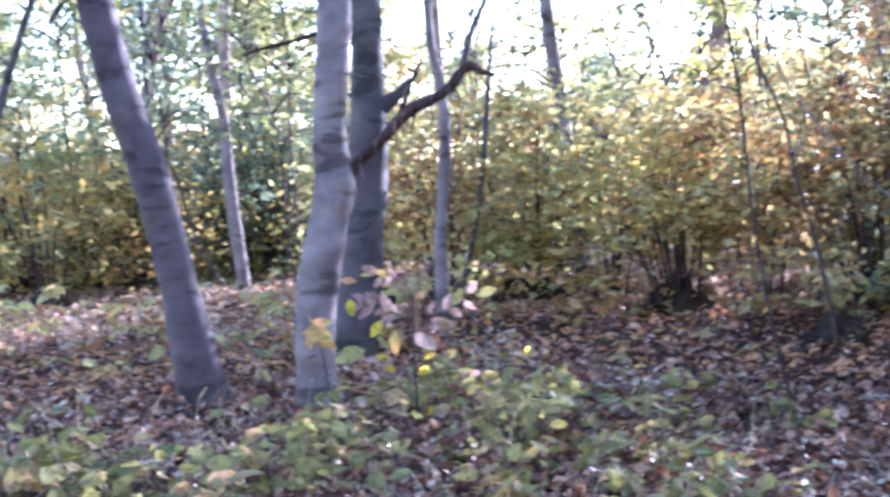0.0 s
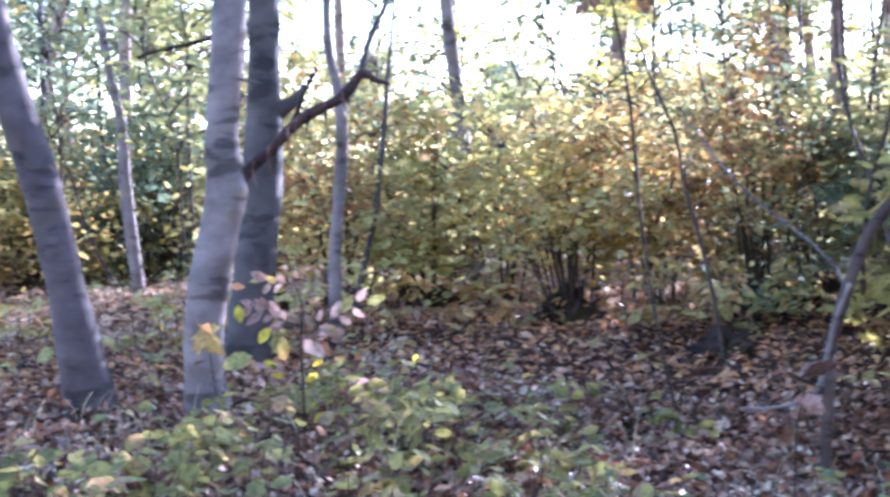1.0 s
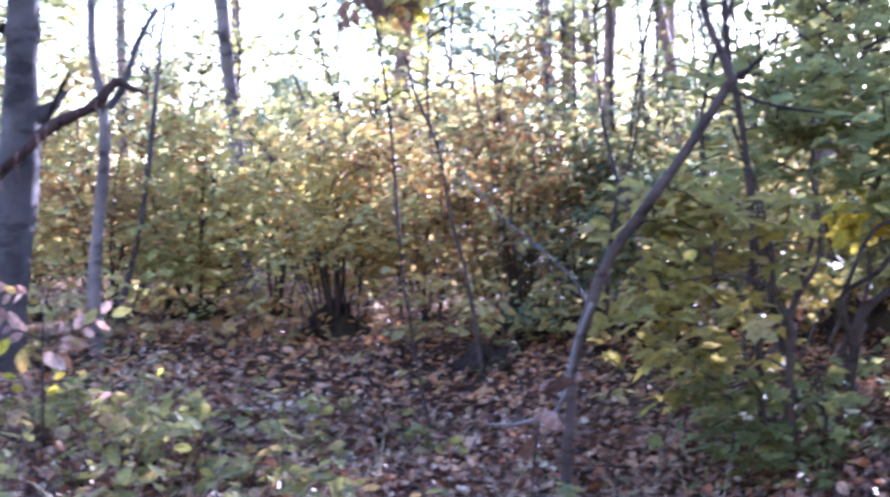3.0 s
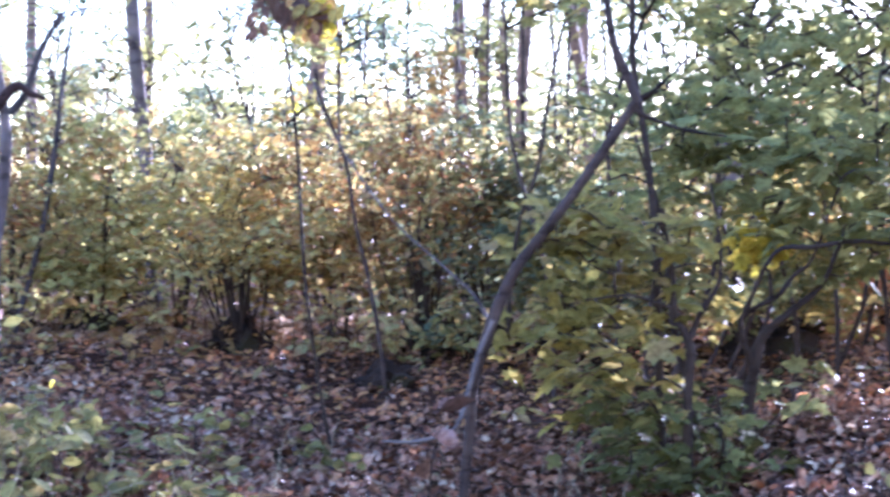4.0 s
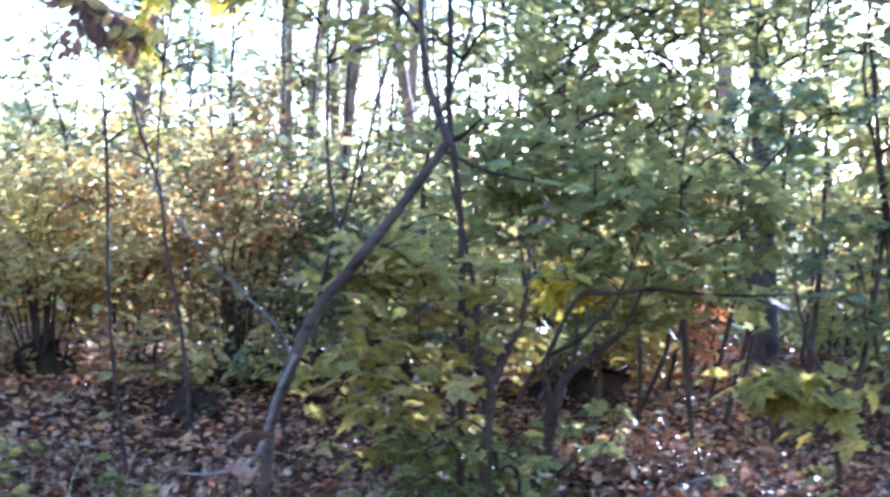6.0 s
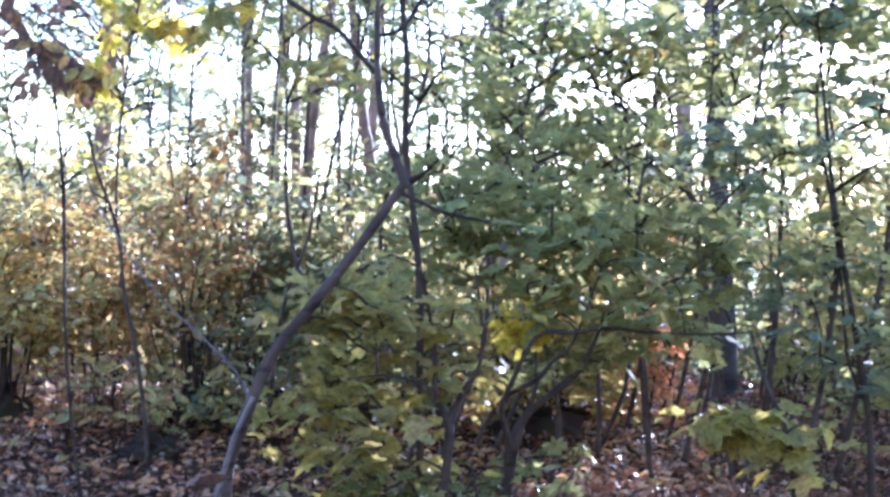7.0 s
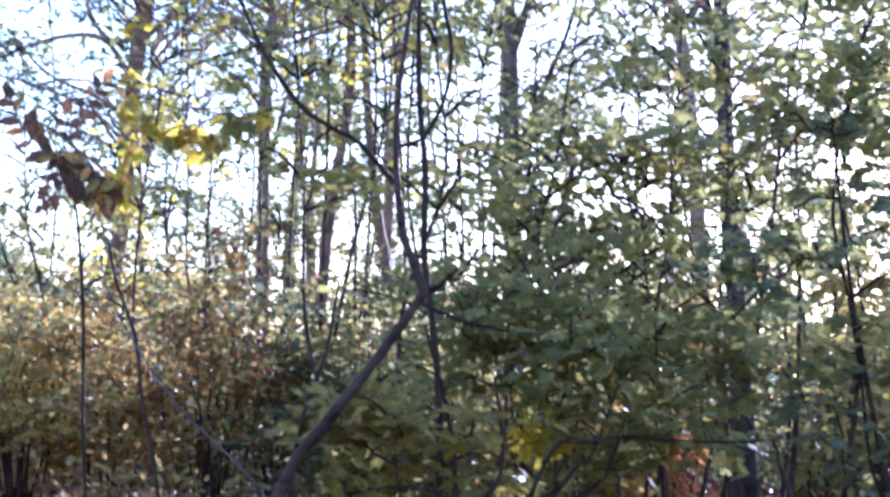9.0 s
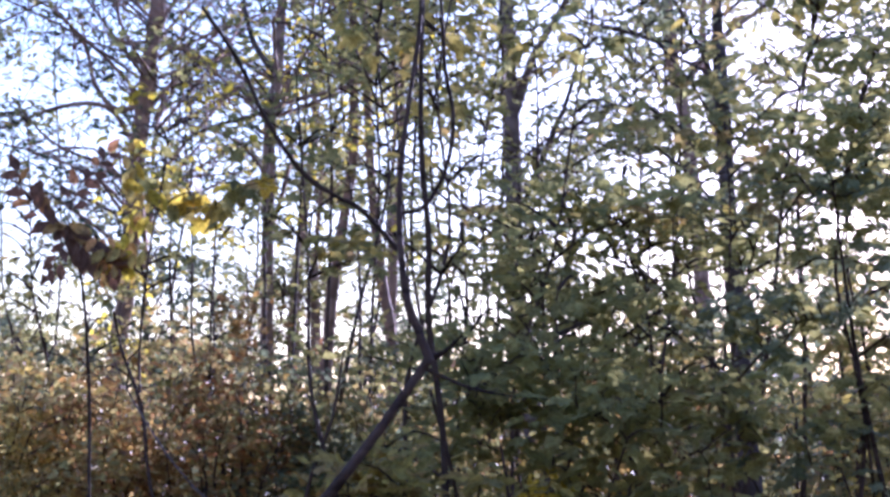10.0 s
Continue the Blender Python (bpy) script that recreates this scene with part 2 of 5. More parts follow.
def tube_arrays(points, sides=8, steps=4, rough=0.06, seed=0):
    """A tapered limb along points; its girth swells and its line wavers a little."""
    r = np.random.default_rng(seed)
    q = spline(points, steps)
    c, rad = q[:, :3], np.maximum(q[:, 3], 0.0015)
    tan = np.gradient(c, axis=0)
    tan /= np.linalg.norm(tan, axis=1)[:, None] + 1e-9
    ref = np.array([0.31, 0.95, 0.05])
    u = np.cross(tan, ref)
    u /= np.linalg.norm(u, axis=1)[:, None] + 1e-9
    w = np.cross(tan, u)
    ang = np.linspace(0, 2 * np.pi, sides, endpoint=False)
    swell = 1 + rough * r.standard_normal((len(c), sides)) + rough * r.standard_normal((len(c), 1))
    ring = np.cos(ang)[None, :, None] * u[:, None] + np.sin(ang)[None, :, None] * w[:, None]
    v = (c[:, None] + ring * (rad[:, None] * swell)[:, :, None]).reshape(-1, 3)
    loops = []
    for i in range(len(c) - 1):
        for j in range(sides):
            k = (j + 1) % sides
            loops += [i * sides + j, i * sides + k, (i + 1) * sides + k, (i + 1) * sides + j]
    sizes = [4] * ((len(c) - 1) * sides)
    loops += list(range((len(c) - 1) * sides, len(c) * sides))
    sizes.append(sides)
    return v, loops, sizes


def joined(pieces):
    vs, ls, ss, n = [], [], [], 0
    for v, l, s in pieces:
        vs.append(v)
        ls.append(np.asarray(l) + n)
        ss.append(np.asarray(s))
        n += len(v)
    return np.vstack(vs), np.concatenate(ls), np.concatenate(ss)


def limb(name, points, material, parent, label="", sides=8, steps=4, seed=0, rough=0.06):
    v, l, s = tube_arrays(points, sides, steps, rough, seed)
    return mesh_object(name, v, l, s, material, parent, label, True, tuple(parent.location))


def thing(name, x, y, label, category, group="", z=None, kind=""):
    ob = new(name)
    ob.location = (x, y, float(ground_z(x, y)) if z is None else z)
    return tagged(ob, label, category, group, kind)


def rooted(points, flare=1.25):
    """Points carried down to the ground, with a flared foot."""
    p = [tuple(q) for q in points]
    a, b = np.array(p[0]), np.array(p[1])
    d = (a - b)[:3]
    d /= np.linalg.norm(d)
    d = d * np.array([0.5, 0.5, 1])
    foot = a.copy()
    for _ in range(60):
        if foot[2] < ground_z(foot[0], foot[1]) - 0.06:
            break
        foot[:3] += d * 0.1
    if np.linalg.norm(foot[:3] - a[:3]) > 0.12:
        foot[3] = a[3] * flare
        p = [tuple(foot)] + p
    else:
        p[0] = (a[0], a[1], float(ground_z(a[0], a[1])) - 0.06, a[3] * flare)
    return p


# Leaf outlines: corners (across, along, lift) and faces, folded on the midrib.
OVAL = (np.array([(0, 0, 0), (-0.2, 0.22, 0.05), (-0.27, 0.5, 0.07), (-0.16, 0.8, 0.03), (0, 1, -0.06), (0.16, 0.8, 0.03), (0.27, 0.5, 0.07), (0.2, 0.22, 0.05)], float),
        [(0, 4, 3, 2, 1), (0, 7, 6, 5, 4)])
DIAMOND = (np.array([(0, 0, 0), (-0.3, 0.42, 0.07), (0, 1, -0.05), (0.3, 0.42, 0.07)], float), [(0, 2, 1), (0, 3, 2)])
LOBED = (np.array([(0, 0, 0), (-0.25, -0.02, 0.03), (-0.2, 0.16, 0.03), (-0.5, 0.3, 0.02), (-0.42, 0.42, 0.05), (-0.52, 0.62, 0.0), (-0.2, 0.6, 0.05), (-0.17, 0.8, 0.02), (0, 1.05, -0.08),
                   (0.17, 0.8, 0.02), (0.2, 0.6, 0.05), (0.52, 0.62, 0.0), (0.42, 0.42, 0.05), (0.5, 0.3, 0.02), (0.2, 0.16, 0.03), (0.25, -0.02, 0.03)], float),
         [(0, 8, 7, 6, 5, 4, 3, 2, 1), (0, 15, 14, 13, 12, 11, 10, 9, 8)])
ROUND = (np.array([(0, 0, 0), (-0.22, 0.1, 0.03), (-0.4, 0.4, 0.07), (-0.3, 0.75, 0.04), (0, 0.95, -0.03), (0.3, 0.75, 0.04), (0.4, 0.4, 0.07), (0.22, 0.1, 0.03)], float),
         [(0, 4, 3, 2, 1), (0, 7, 6, 5, 4)])
CURLED = (np.array([(0, 0, 0), (-0.25, 0.25, 0.16), (-0.3, 0.6, 0.2), (0, 1, 0.14), (0.3, 0.6, 0.2), (0.25, 0.25, 0.16), (0, 0.5, -0.02)], float),
          [(0, 6, 2, 1), (6, 3, 2), (0, 5, 4, 6), (6, 4, 3)])
NEEDLES = (np.array([(0, 0, 0), (-0.05, 0.5, 0.1), (-0.28, 0.95, 0.2), (0, 1, 0), (0.28, 0.95, -0.1), (0.05, 0.5, 0.05)], float), [(0, 2, 1), (0, 3, 1), (0, 4, 5)])


def leaf_arrays(pos, size, r, outline, flat=0.6, droop=0.25, bend=0.35):
    """Leaves at pos: blades lie roughly level (flat 1) or any way (0), tips droop."""
    tpl, faces = outline
    n = len(pos)
    az = r.uniform(0, 2 * np.pi, n)
    tip = np.stack([np.cos(az), np.sin(az), -droop + bend * r.standard_normal(n)], 1)
    tip /= np.linalg.norm(tip, axis=1)[:, None]
    nor = np.stack([r.standard_normal(n) * (1.05 - flat), r.standard_normal(n) * (1.05 - flat), np.full(n, 1.0)], 1)
    side = np.cross(tip, nor)
    side /= np.linalg.norm(side, axis=1)[:, None] + 1e-9
    nor = np.cross(side, tip)
    curl = r.uniform(0.2, 1.8, n)
    sc = np.asarray(size)[:, None, None]
    v = pos[:, None] + sc * (tpl[None, :, 0:1] * side[:, None] + tpl[None, :, 1:2] * tip[:, None] + (tpl[None, :, 2:3] * curl[:, None, None]) * nor[:, None])
    flatloops = np.concatenate([np.array(f) for f in faces])
    fs = np.array([len(f) for f in faces])
    loops = (flatloops[None] + (np.arange(n) * len(tpl))[:, None]).ravel()
    return v.reshape(-1, 3), loops, np.tile(fs, n)


def clumps(r, centres, per, spread, level=0.5):
    """Points in loose flat sprays about the centres."""
    k = r.poisson(per * 0.66 * np.exp(0.95 * np.clip(r.standard_normal(len(centres)), -3, 1.9))) + 1
    c = np.repeat(centres, k, axis=0)
    d = r.standard_normal((len(c), 3)) * spread
    d[:, 2] *= level
    return c + d


def foliage(name, r, centres, per, spread, size, material, parent, outline=OVAL, label="", level=0.5, flat=0.6, vary=0.3):
    p = clumps(r, centres, per, spread, level)
    s = size * np.clip(1 + vary * r.standard_normal(len(p)), 0.4, 1.8)
    v, l, f = leaf_arrays(p, s, r, outline, flat)
    ob = mesh_object(name, v, l, f, material, parent, label, False, tuple(parent.location))
    return tagged(ob, kind="stuff")


def branchwork(r, starts, ends, radius, material, parent, sag=0.1):
    out = []
    for i, (a, b) in enumerate(zip(starts, ends)):
        m = (a + b) / 2 + r.standard_normal(3) * 0.12 * np.linalg.norm(b - a) + np.array([0, 0, sag * np.linalg.norm(b - a)])
        out.append(tube_arrays([(*a, radius), (*m, radius * 0.75), (*b, radius * 0.35)], 3, 2, 0.05, i))
    v, l, s = joined(out)
    return tagged(mesh_object("branchwork", v, l, s, material, parent, "", True, tuple(parent.location)), kind="stuff")


# ---- ground ----
def build_ground():
    def axis(fine_a, fine_b, step, far):
        mid = np.arange(fine_a, fine_b + step, step)
        out = np.geomspace(step, far, 26)
        return np.concatenate([fine_a - out[::-1], mid, fine_b + out])
    xs, ys = axis(-9, 9, 0.14, 2500), axis(2, 17, 0.14, 2500)
    gx, gy = np.meshgrid(xs, ys)
    gz = ground_z(gx, gy)
    near = (np.abs(gx) < 10) & (gy > 1) & (gy < 18)
    gz = gz + np.where(near, rng.standard_normal(gz.shape) * 0.012, 0)
    v = np.stack([gx, gy, gz], -1).reshape(-1, 3)
    w, h = len(xs), len(ys)
    i = (np.arange(h - 1)[:, None] * w + np.arange(w - 1)[None]).ravel()
    loops = np.stack([i, i + 1, i + w + 1, i + w], 1).ravel()
    ob = mesh_object("ground", v, loops, np.full(len(i), 4), SOIL, None, "", True)
    return tagged(ob, "brown leaf-strewn woodland floor rising to a low crest", "ground", kind="structure")


build_ground()


def scatter(n, near, far, a0, a1, power=1.0):
    """Points on the ground in a wedge seen from the path; a0, a1: degrees to the left of north."""
    d = near + (far - near) * rng.random(n) ** power
    a = np.radians(rng.uniform(a0, a1, n))
    x, y = -np.sin(a) * d, np.cos(a) * d
    return np.stack([x, y, ground_z(x, y)], 1)


def build_litter():
    p = np.vstack([scatter(19000, 3.8, 8, -32, 38), scatter(17000, 7.2, 16, -32, 38)])
    p[:, 2] += rng.uniform(0.005, 0.05, len(p))
    s = 0.028 + 0.062 * rng.random(len(p)) ** 2
    v, l, f = leaf_arrays(p, s, rng, CURLED, 0.4, 0.0, 0.45)
    ob = mesh_object("leaf_litter", v, l, f, LITTER)
    tagged(ob, "dry brown and mauve fallen leaves covering the ground", "fallen leaves", kind="stuff")
    p = np.vstack([scatter(30000, 3.8, 8, -32, 38), scatter(26000, 7.2, 16, -32, 38), scatter(10000, 15, 26, -34, 40)])
    p[:, 2] += rng.uniform(0.005, 0.06, len(p))
    s = (0.02 + 0.045 * rng.random(len(p))) * np.where(p[:, 1] > 13, 1.6, 1.0)
    v, l, f = leaf_arrays(p, s, rng, DIAMOND, 0.25, 0.0, 0.5)
    ob = mesh_object("crumbled_leaf_litter", v, l, f, LITTER)
    tagged(ob, "small crumbled brown leaves filling the litter", "fallen leaves", kind="stuff")
    b = rng.uniform(-1, 1, (5200, 2)) * np.array([7.5, 6.5]) + np.array([0, -1.5])
    b = b[np.hypot(b[:, 0], np.maximum(b[:, 1], 0)) < 4.6]
    b = np.column_stack([b, ground_z(b[:, 0], b[:, 1]) + rng.uniform(0.004, 0.04, len(b))])
    v, l, f = leaf_arrays(b, rng.uniform(0.05, 0.12, len(b)), rng, CURLED, 0.8, 0.0, 0.2)
    ob = mesh_object("path_leaf_litter", v, l, f, LITTER)
    tagged(ob, "dry brown fallen leaves strewn over the path", "fallen leaves", kind="stuff")
    q = scatter(5200, 8.0, 12.5, -20, 36)
    q[:, 2] += rng.uniform(0.01, 0.06, len(q))
    v, l, f = leaf_arrays(q, rng.uniform(0.04, 0.08, len(q)), rng, OVAL, 0.7, 0.0, 0.3)
    ob = mesh_object("yellow_leaf_litter", v, l, f, ORANGE)
    tagged(ob, "orange and yellow fallen leaves under the shrubs", "fallen leaves", kind="stuff")


build_litter()
LR = np.random.default_rng(99)
ld, la = LR.uniform(10.2, 14.8, 12000), np.radians(LR.uniform(-4, 33, 12000))
lx, ly = -np.sin(la) * ld, np.cos(la) * ld
lv, ll, lf = leaf_arrays(np.column_stack([lx, ly, ground_z(lx, ly) + LR.uniform(0.01, 0.06, 12000)]), LR.uniform(0.045, 0.1, 12000), LR, CURLED, 0.72, 0.0, 0.3)
# The pale colour stands in for sun on the ground behind the shrubs.
tagged(mesh_object("leaf_drift", lv, ll, lf, SUNLIT_TAN), "deep drift of fallen leaves coloured as sunlit tan between the shrubs", "fallen leaves", kind="stuff")
sx, sy = LR.uniform(-11, 11, 15000), LR.uniform(-8, 12, 15000)
away = (np.degrees(np.arctan2(-sx, sy)) < -31) | (np.degrees(np.arctan2(-sx, sy)) > 37) | (np.hypot(sx, sy) < 3.9)
sx, sy = sx[away], sy[away]
sv, sl, sf = leaf_arrays(np.column_stack([sx, sy, ground_z(sx, sy) + LR.uniform(0.005, 0.04, len(sx))]), LR.uniform(0.04, 0.11, len(sx)), LR, CURLED, 0.75, 0.0, 0.25)
tagged(mesh_object("side_leaf_litter", sv, sl, sf, LITTER), "brown fallen leaves on the ground beside the path", "fallen leaves", kind="stuff")


# ---- trees ----
def tree(name, label, trunk, bark, limbs=(), category="tree", group="", sides=14, crown=None, root=True, seed=1, trunk_name="trunk"):
    pts = rooted(trunk) if root else trunk
    t = thing(name, pts[0][0], pts[0][1], label, category, group, z=pts[0][2] + 0.05)
    limb(trunk_name, pts, bark, t, sides=sides, steps=6, seed=seed, rough=0.025)
    for i, (part_name, lp, mat, lab) in enumerate(limbs):
        limb(part_name, lp, mat, t, lab, sides=max(5, sides - 5), seed=seed + 7 * i + 3, rough=0.18 if mat is DEAD_WOOD else 0.06)
    if crown:
        crown_of(t, np.array(pts[-1][:3]), bark, seed=seed, **crown)
    return t


def crown_of(t, top, bark, seed, n=26, reach=1.6, low=-1.0, high=3.0, per=13, spread=0.17, size=0.1, material=None, outline=DIAMOND, level=0.45, sub=4, thick=1.0):
    """Limbs leaving the upper trunk, side twigs on each limb, and a flat spray of leaves on each twig."""
    r = np.random.default_rng(seed + 100)
    lead = top + np.array([r.normal() * 0.3, r.normal() * 0.3, high])
    limb("leader", [(*top, 0.05), (*(top * 0.5 + lead * 0.5 + r.normal(size=3) * 0.12), 0.035), (*lead, 0.01)], bark, t, sides=6, seed=seed)
    h = r.uniform(low, high, n)
    a = r.uniform(0, 2 * np.pi, n)
    out = reach * r.uniform(0.35, 1.0, n) * np.clip(1.15 - np.abs(h - (low + high) * 0.45) / (high - low), 0.4, 1)
    ends = top + np.stack([np.cos(a) * out, np.sin(a) * out, h + 0.3 * out], 1)
    up = np.clip(h / high, 0, 1)[:, None]
    starts = top + np.stack([0 * h, 0 * h, h - 0.2 * out], 1)
    starts = starts * (1 - up) + (top + (lead - top) * up - np.array([0, 0, 0.2])) * up
    branchwork(r, starts, ends, 0.022 * thick, bark, t)
    k = np.repeat(np.arange(n), sub)
    f = r.uniform(0.35, 1.0, len(k))[:, None]
    root = starts[k] * (1 - f) + ends[k] * f + np.array([0, 0, 0.1]) * (f * (1 - f) * 4) * np.linalg.norm(ends - starts, axis=1)[k][:, None]
    tip = root + r.standard_normal((len(k), 3)) * reach * np.array([0.22, 0.22, 0.12])
    branchwork(r, root, tip, 0.008 * thick, bark, t)
    foliage("crown", r, np.vstack([tip, root * 0.4 + tip * 0.6]), per, spread, size, material, t, outline, level=level, flat=0.55)


tree("tree", "smooth grey-barked tree leaning to one side, dark rings on bark", [(-3.28, 6.63, 0.56, 0.108), (-3.36, 6.6, 1.07, 0.096), (-3.47, 6.55, 1.71, 0.093), (-3.57, 6.5, 2.1, 0.09), (-3.66, 6.45, 2.57, 0.083), (-3.75, 6.4, 3.06, 0.077)], BARK_MID, sides=20,
     crown=dict(n=22, reach=1.8, low=0.6, high=3.5, material=CANOPY), seed=2)
ringed = tree("tree", "grey ringed tree with a sunlit edge and dead branch", [(-2.67, 6.56, 0.49, 0.097), (-2.68, 6.56, 0.83, 0.094), (-2.65, 6.57, 1.15, 0.097), (-2.59, 6.59, 1.42, 0.094), (-2.55, 6.6, 1.6, 0.097), (-2.56, 6.6, 1.82, 0.082), (-2.54, 6.6, 2.06, 0.078), (-2.51, 6.61, 2.33, 0.082), (-2.5, 6.62, 2.49, 0.079), (-2.43, 6.64, 3.07, 0.072)], BARK_GREY,
     [("dead_branch", [(-2.53, 6.61, 1.6, 0.04), (-2.44, 6.64, 1.71, 0.03), (-2.31, 6.68, 1.83, 0.028), (-2.2, 6.71, 1.94, 0.027), (-2.02, 6.76, 2.03, 0.025), (-1.92, 6.79, 2.14, 0.022), (-1.85, 6.8, 2.11, 0.015), (-1.79, 6.82, 2.09, 0.009)], ROT_BRANCH, "dark rotten crooked branch stub"),
      ("dead_twig", [(-2.25, 6.7, 1.9, 0.011), (-2.18, 6.72, 2.07, 0.01), (-2.12, 6.73, 2.18, 0.006)], DEAD_WOOD, ""), ("knot", [(-2.555, 6.57, 1.45, 0.04), (-2.52, 6.565, 1.55, 0.068), (-2.51, 6.58, 1.64, 0.056), (-2.515, 6.6, 1.7, 0.03)], BARK_GREY, "swollen knot under the branch"),
      ("twig", [(-2.48, 6.57, 2.14, 0.006), (-2.41, 6.59, 2.12, 0.005), (-2.35, 6.61, 2.11, 0.002)], BARK_PALE, "")], sides=20,
     crown=dict(n=22, reach=1.8, low=0.6, high=3.5, material=CANOPY), seed=3)

DB = np.array([(-2.53, 6.61, 1.6, 0.04), (-2.44, 6.64, 1.71, 0.03), (-2.31, 6.68, 1.83, 0.028), (-2.2, 6.71, 1.94, 0.027), (-2.02, 6.76, 2.03, 0.025), (-1.92, 6.79, 2.14, 0.022), (-1.85, 6.8, 2.11, 0.015), (-1.79, 6.82, 2.09, 0.009)], float)
dr = np.random.default_rng(321)
dead = next(c for c in ringed.children if c.name.startswith("dead_branch"))
for i, f in enumerate((0.18, 0.26, 0.3, 0.36, 0.42, 0.47, 0.52, 0.6, 0.66)):
    run = spline(DB, 8)
    q = run[int(f * (len(run) - 1))]
    ln = dr.uniform(0.05, 0.14)
    e = q[:3] + np.array([dr.normal() * 0.03, dr.normal() * 0.02, -q[3] - ln])
    limb("bark_strip", [(*(q[:3] + np.array([0, -q[3] * 0.8, q[3] * 0.5])), 0.008), (*(q[:3] + np.array([dr.normal() * 0.01, -q[3], -q[3]])), 0.007), (*e, 0.002)],
         (PEEL, PEEL, DEAD_WOOD)[i % 3], ringed, "", 5, 4, 330 + i, 0.2).parent = dead
tree("tree", "stout dark grey tree behind the ringed ones", [(-3.03, 8.23, 0.7, 0.139), (-2.97, 8.25, 1.23, 0.126), (-2.9, 8.28, 1.89, 0.115), (-2.88, 8.28, 2.39, 0.095), (-2.87, 8.29, 2.72, 0.092), (-2.84, 8.29, 3.45, 0.08)], BARK_DARK,
     [("branch_stub", [(-2.83, 8.3, 2.09, 0.058), (-2.72, 8.33, 2.16, 0.034), (-2.65, 8.35, 2.25, 0.018)], BARK_DARK, ""), ("bare_branch", [(-2.89, 8.28, 2.64, 0.018), (-3.19, 8.18, 2.53, 0.014), (-3.4, 8.1, 2.48, 0.011), (-3.56, 8.03, 2.43, 0.006)], DEAD_WOOD, "bare dark branch")], sides=18,
     crown=dict(n=26, reach=2.2, low=0.6, high=4, material=CANOPY), seed=4)
tree("young_tree", "slender grey forked young tree among yellow shrubs", [(-2.73, 9.16, 0.55, 0.047), (-2.74, 9.16, 1.18, 0.042), (-2.67, 9.18, 1.9, 0.037), (-2.68, 9.17, 2.27, 0.032), (-2.73, 9.16, 2.6, 0.029), (-2.72, 9.16, 3.25, 0.024)], BARK_GREY,
     [("fork", [(-2.64, 9.18, 2.21, 0.03), (-2.55, 9.21, 2.35, 0.025), (-2.46, 9.23, 2.62, 0.022), (-2.34, 9.25, 2.85, 0.015)], BARK_DARK, "")], sides=10, crown=dict(n=10, reach=1.0, low=0.2, high=2.2, material=CANOPY), seed=5)
tree("young_tree", "very thin pale stem rising out of yellow shrubs", [(-2.87, 10.15, 0.86, 0.024), (-2.73, 10.19, 1.41, 0.022), (-2.64, 10.21, 2.01, 0.019), (-2.58, 10.22, 2.53, 0.015), (-2.52, 10.24, 3.01, 0.009)], BARK_DARK, sides=7, seed=6)
tree("young_tree", "slim grey bent tree on sunlit ground", [(-5.44, 12.34, 0.91, 0.062), (-5.51, 12.32, 1.78, 0.057), (-5.52, 12.31, 2.34, 0.047), (-5.61, 12.27, 2.91, 0.04), (-5.68, 12.24, 3.67, 0.036)], BARK_GREY, sides=10,
     crown=dict(n=9, reach=1.2, low=0.4, high=2.5, per=8, material=CANOPY, size=0.08), seed=7)
tree("young_tree", "thin leaning dark tree over golden shrubs", [(-6.11, 9.3, 1.82, 0.031), (-5.98, 9.38, 2.38, 0.029), (-5.88, 9.44, 2.74, 0.027), (-5.78, 9.5, 3.06, 0.025), (-5.67, 9.57, 3.34, 0.023)], BARK_DARK, sides=8,
     crown=dict(n=10, reach=1.2, low=-0.4, high=2, material=OLIVE), seed=8)
FAR_LABEL = "distant brownish tree against the white sky"
for k, pts, crown_mat, bark in (
        (11, [(-8.14, 16.17, 3.09, 0.041), (-8.14, 16.17, 3.77, 0.038), (-8.13, 16.18, 4.45, 0.035)], OLIVE, BARK_DARK), (12, [(-9.87, 19.78, 3.29, 0.093), (-9.75, 19.83, 4.03, 0.093), (-9.51, 19.95, 5.01, 0.078)], CANOPY, BARK_FAR), (13, [(-8.06, 18.4, 3.23, 0.078), (-8.04, 18.41, 3.99, 0.078), (-7.99, 18.43, 4.74, 0.071)], YELLOW, BARK_FAR), (14, [(-3.88, 19.61, 2.87, 0.071), (-3.86, 19.61, 3.71, 0.071), (-3.86, 19.62, 4.62, 0.064)], CANOPY, BARK_FAR),
        (15, [(-5.86, 21.26, 3.24, 0.078), (-5.87, 21.26, 4.09, 0.078), (-5.87, 21.26, 4.93, 0.07)], CANOPY, BARK_FAR), (16, [(1.76, 17.89, 2.83, 0.064), (1.74, 17.89, 3.51, 0.064), (1.75, 17.89, 4.18, 0.057)], YELLOW, BARK_FAR), (17, [(1.57, 15.91, 2.98, 0.062), (1.47, 15.92, 3.47, 0.062), (1.38, 15.92, 4.03, 0.057), (1.25, 15.93, 5.17, 0.048), (1.12, 15.94, 7.07, 0.04)], CANOPY, BARK_FAR), (18, [(7.99, 23.7, 5.62, 0.071), (7.85, 23.74, 6.79, 0.066), (7.63, 23.82, 7.98, 0.066), (7.52, 23.85, 9.19, 0.058)], NEEDLE, BARK_FAR)):
    tree("tree", FAR_LABEL, pts, bark, group="distant trees", sides=9, crown=dict(n=18, reach=2.0, low=1.5 if k == 16 else 0.9, high=4.5, per=8, material=crown_mat, size=0.1), seed=k)
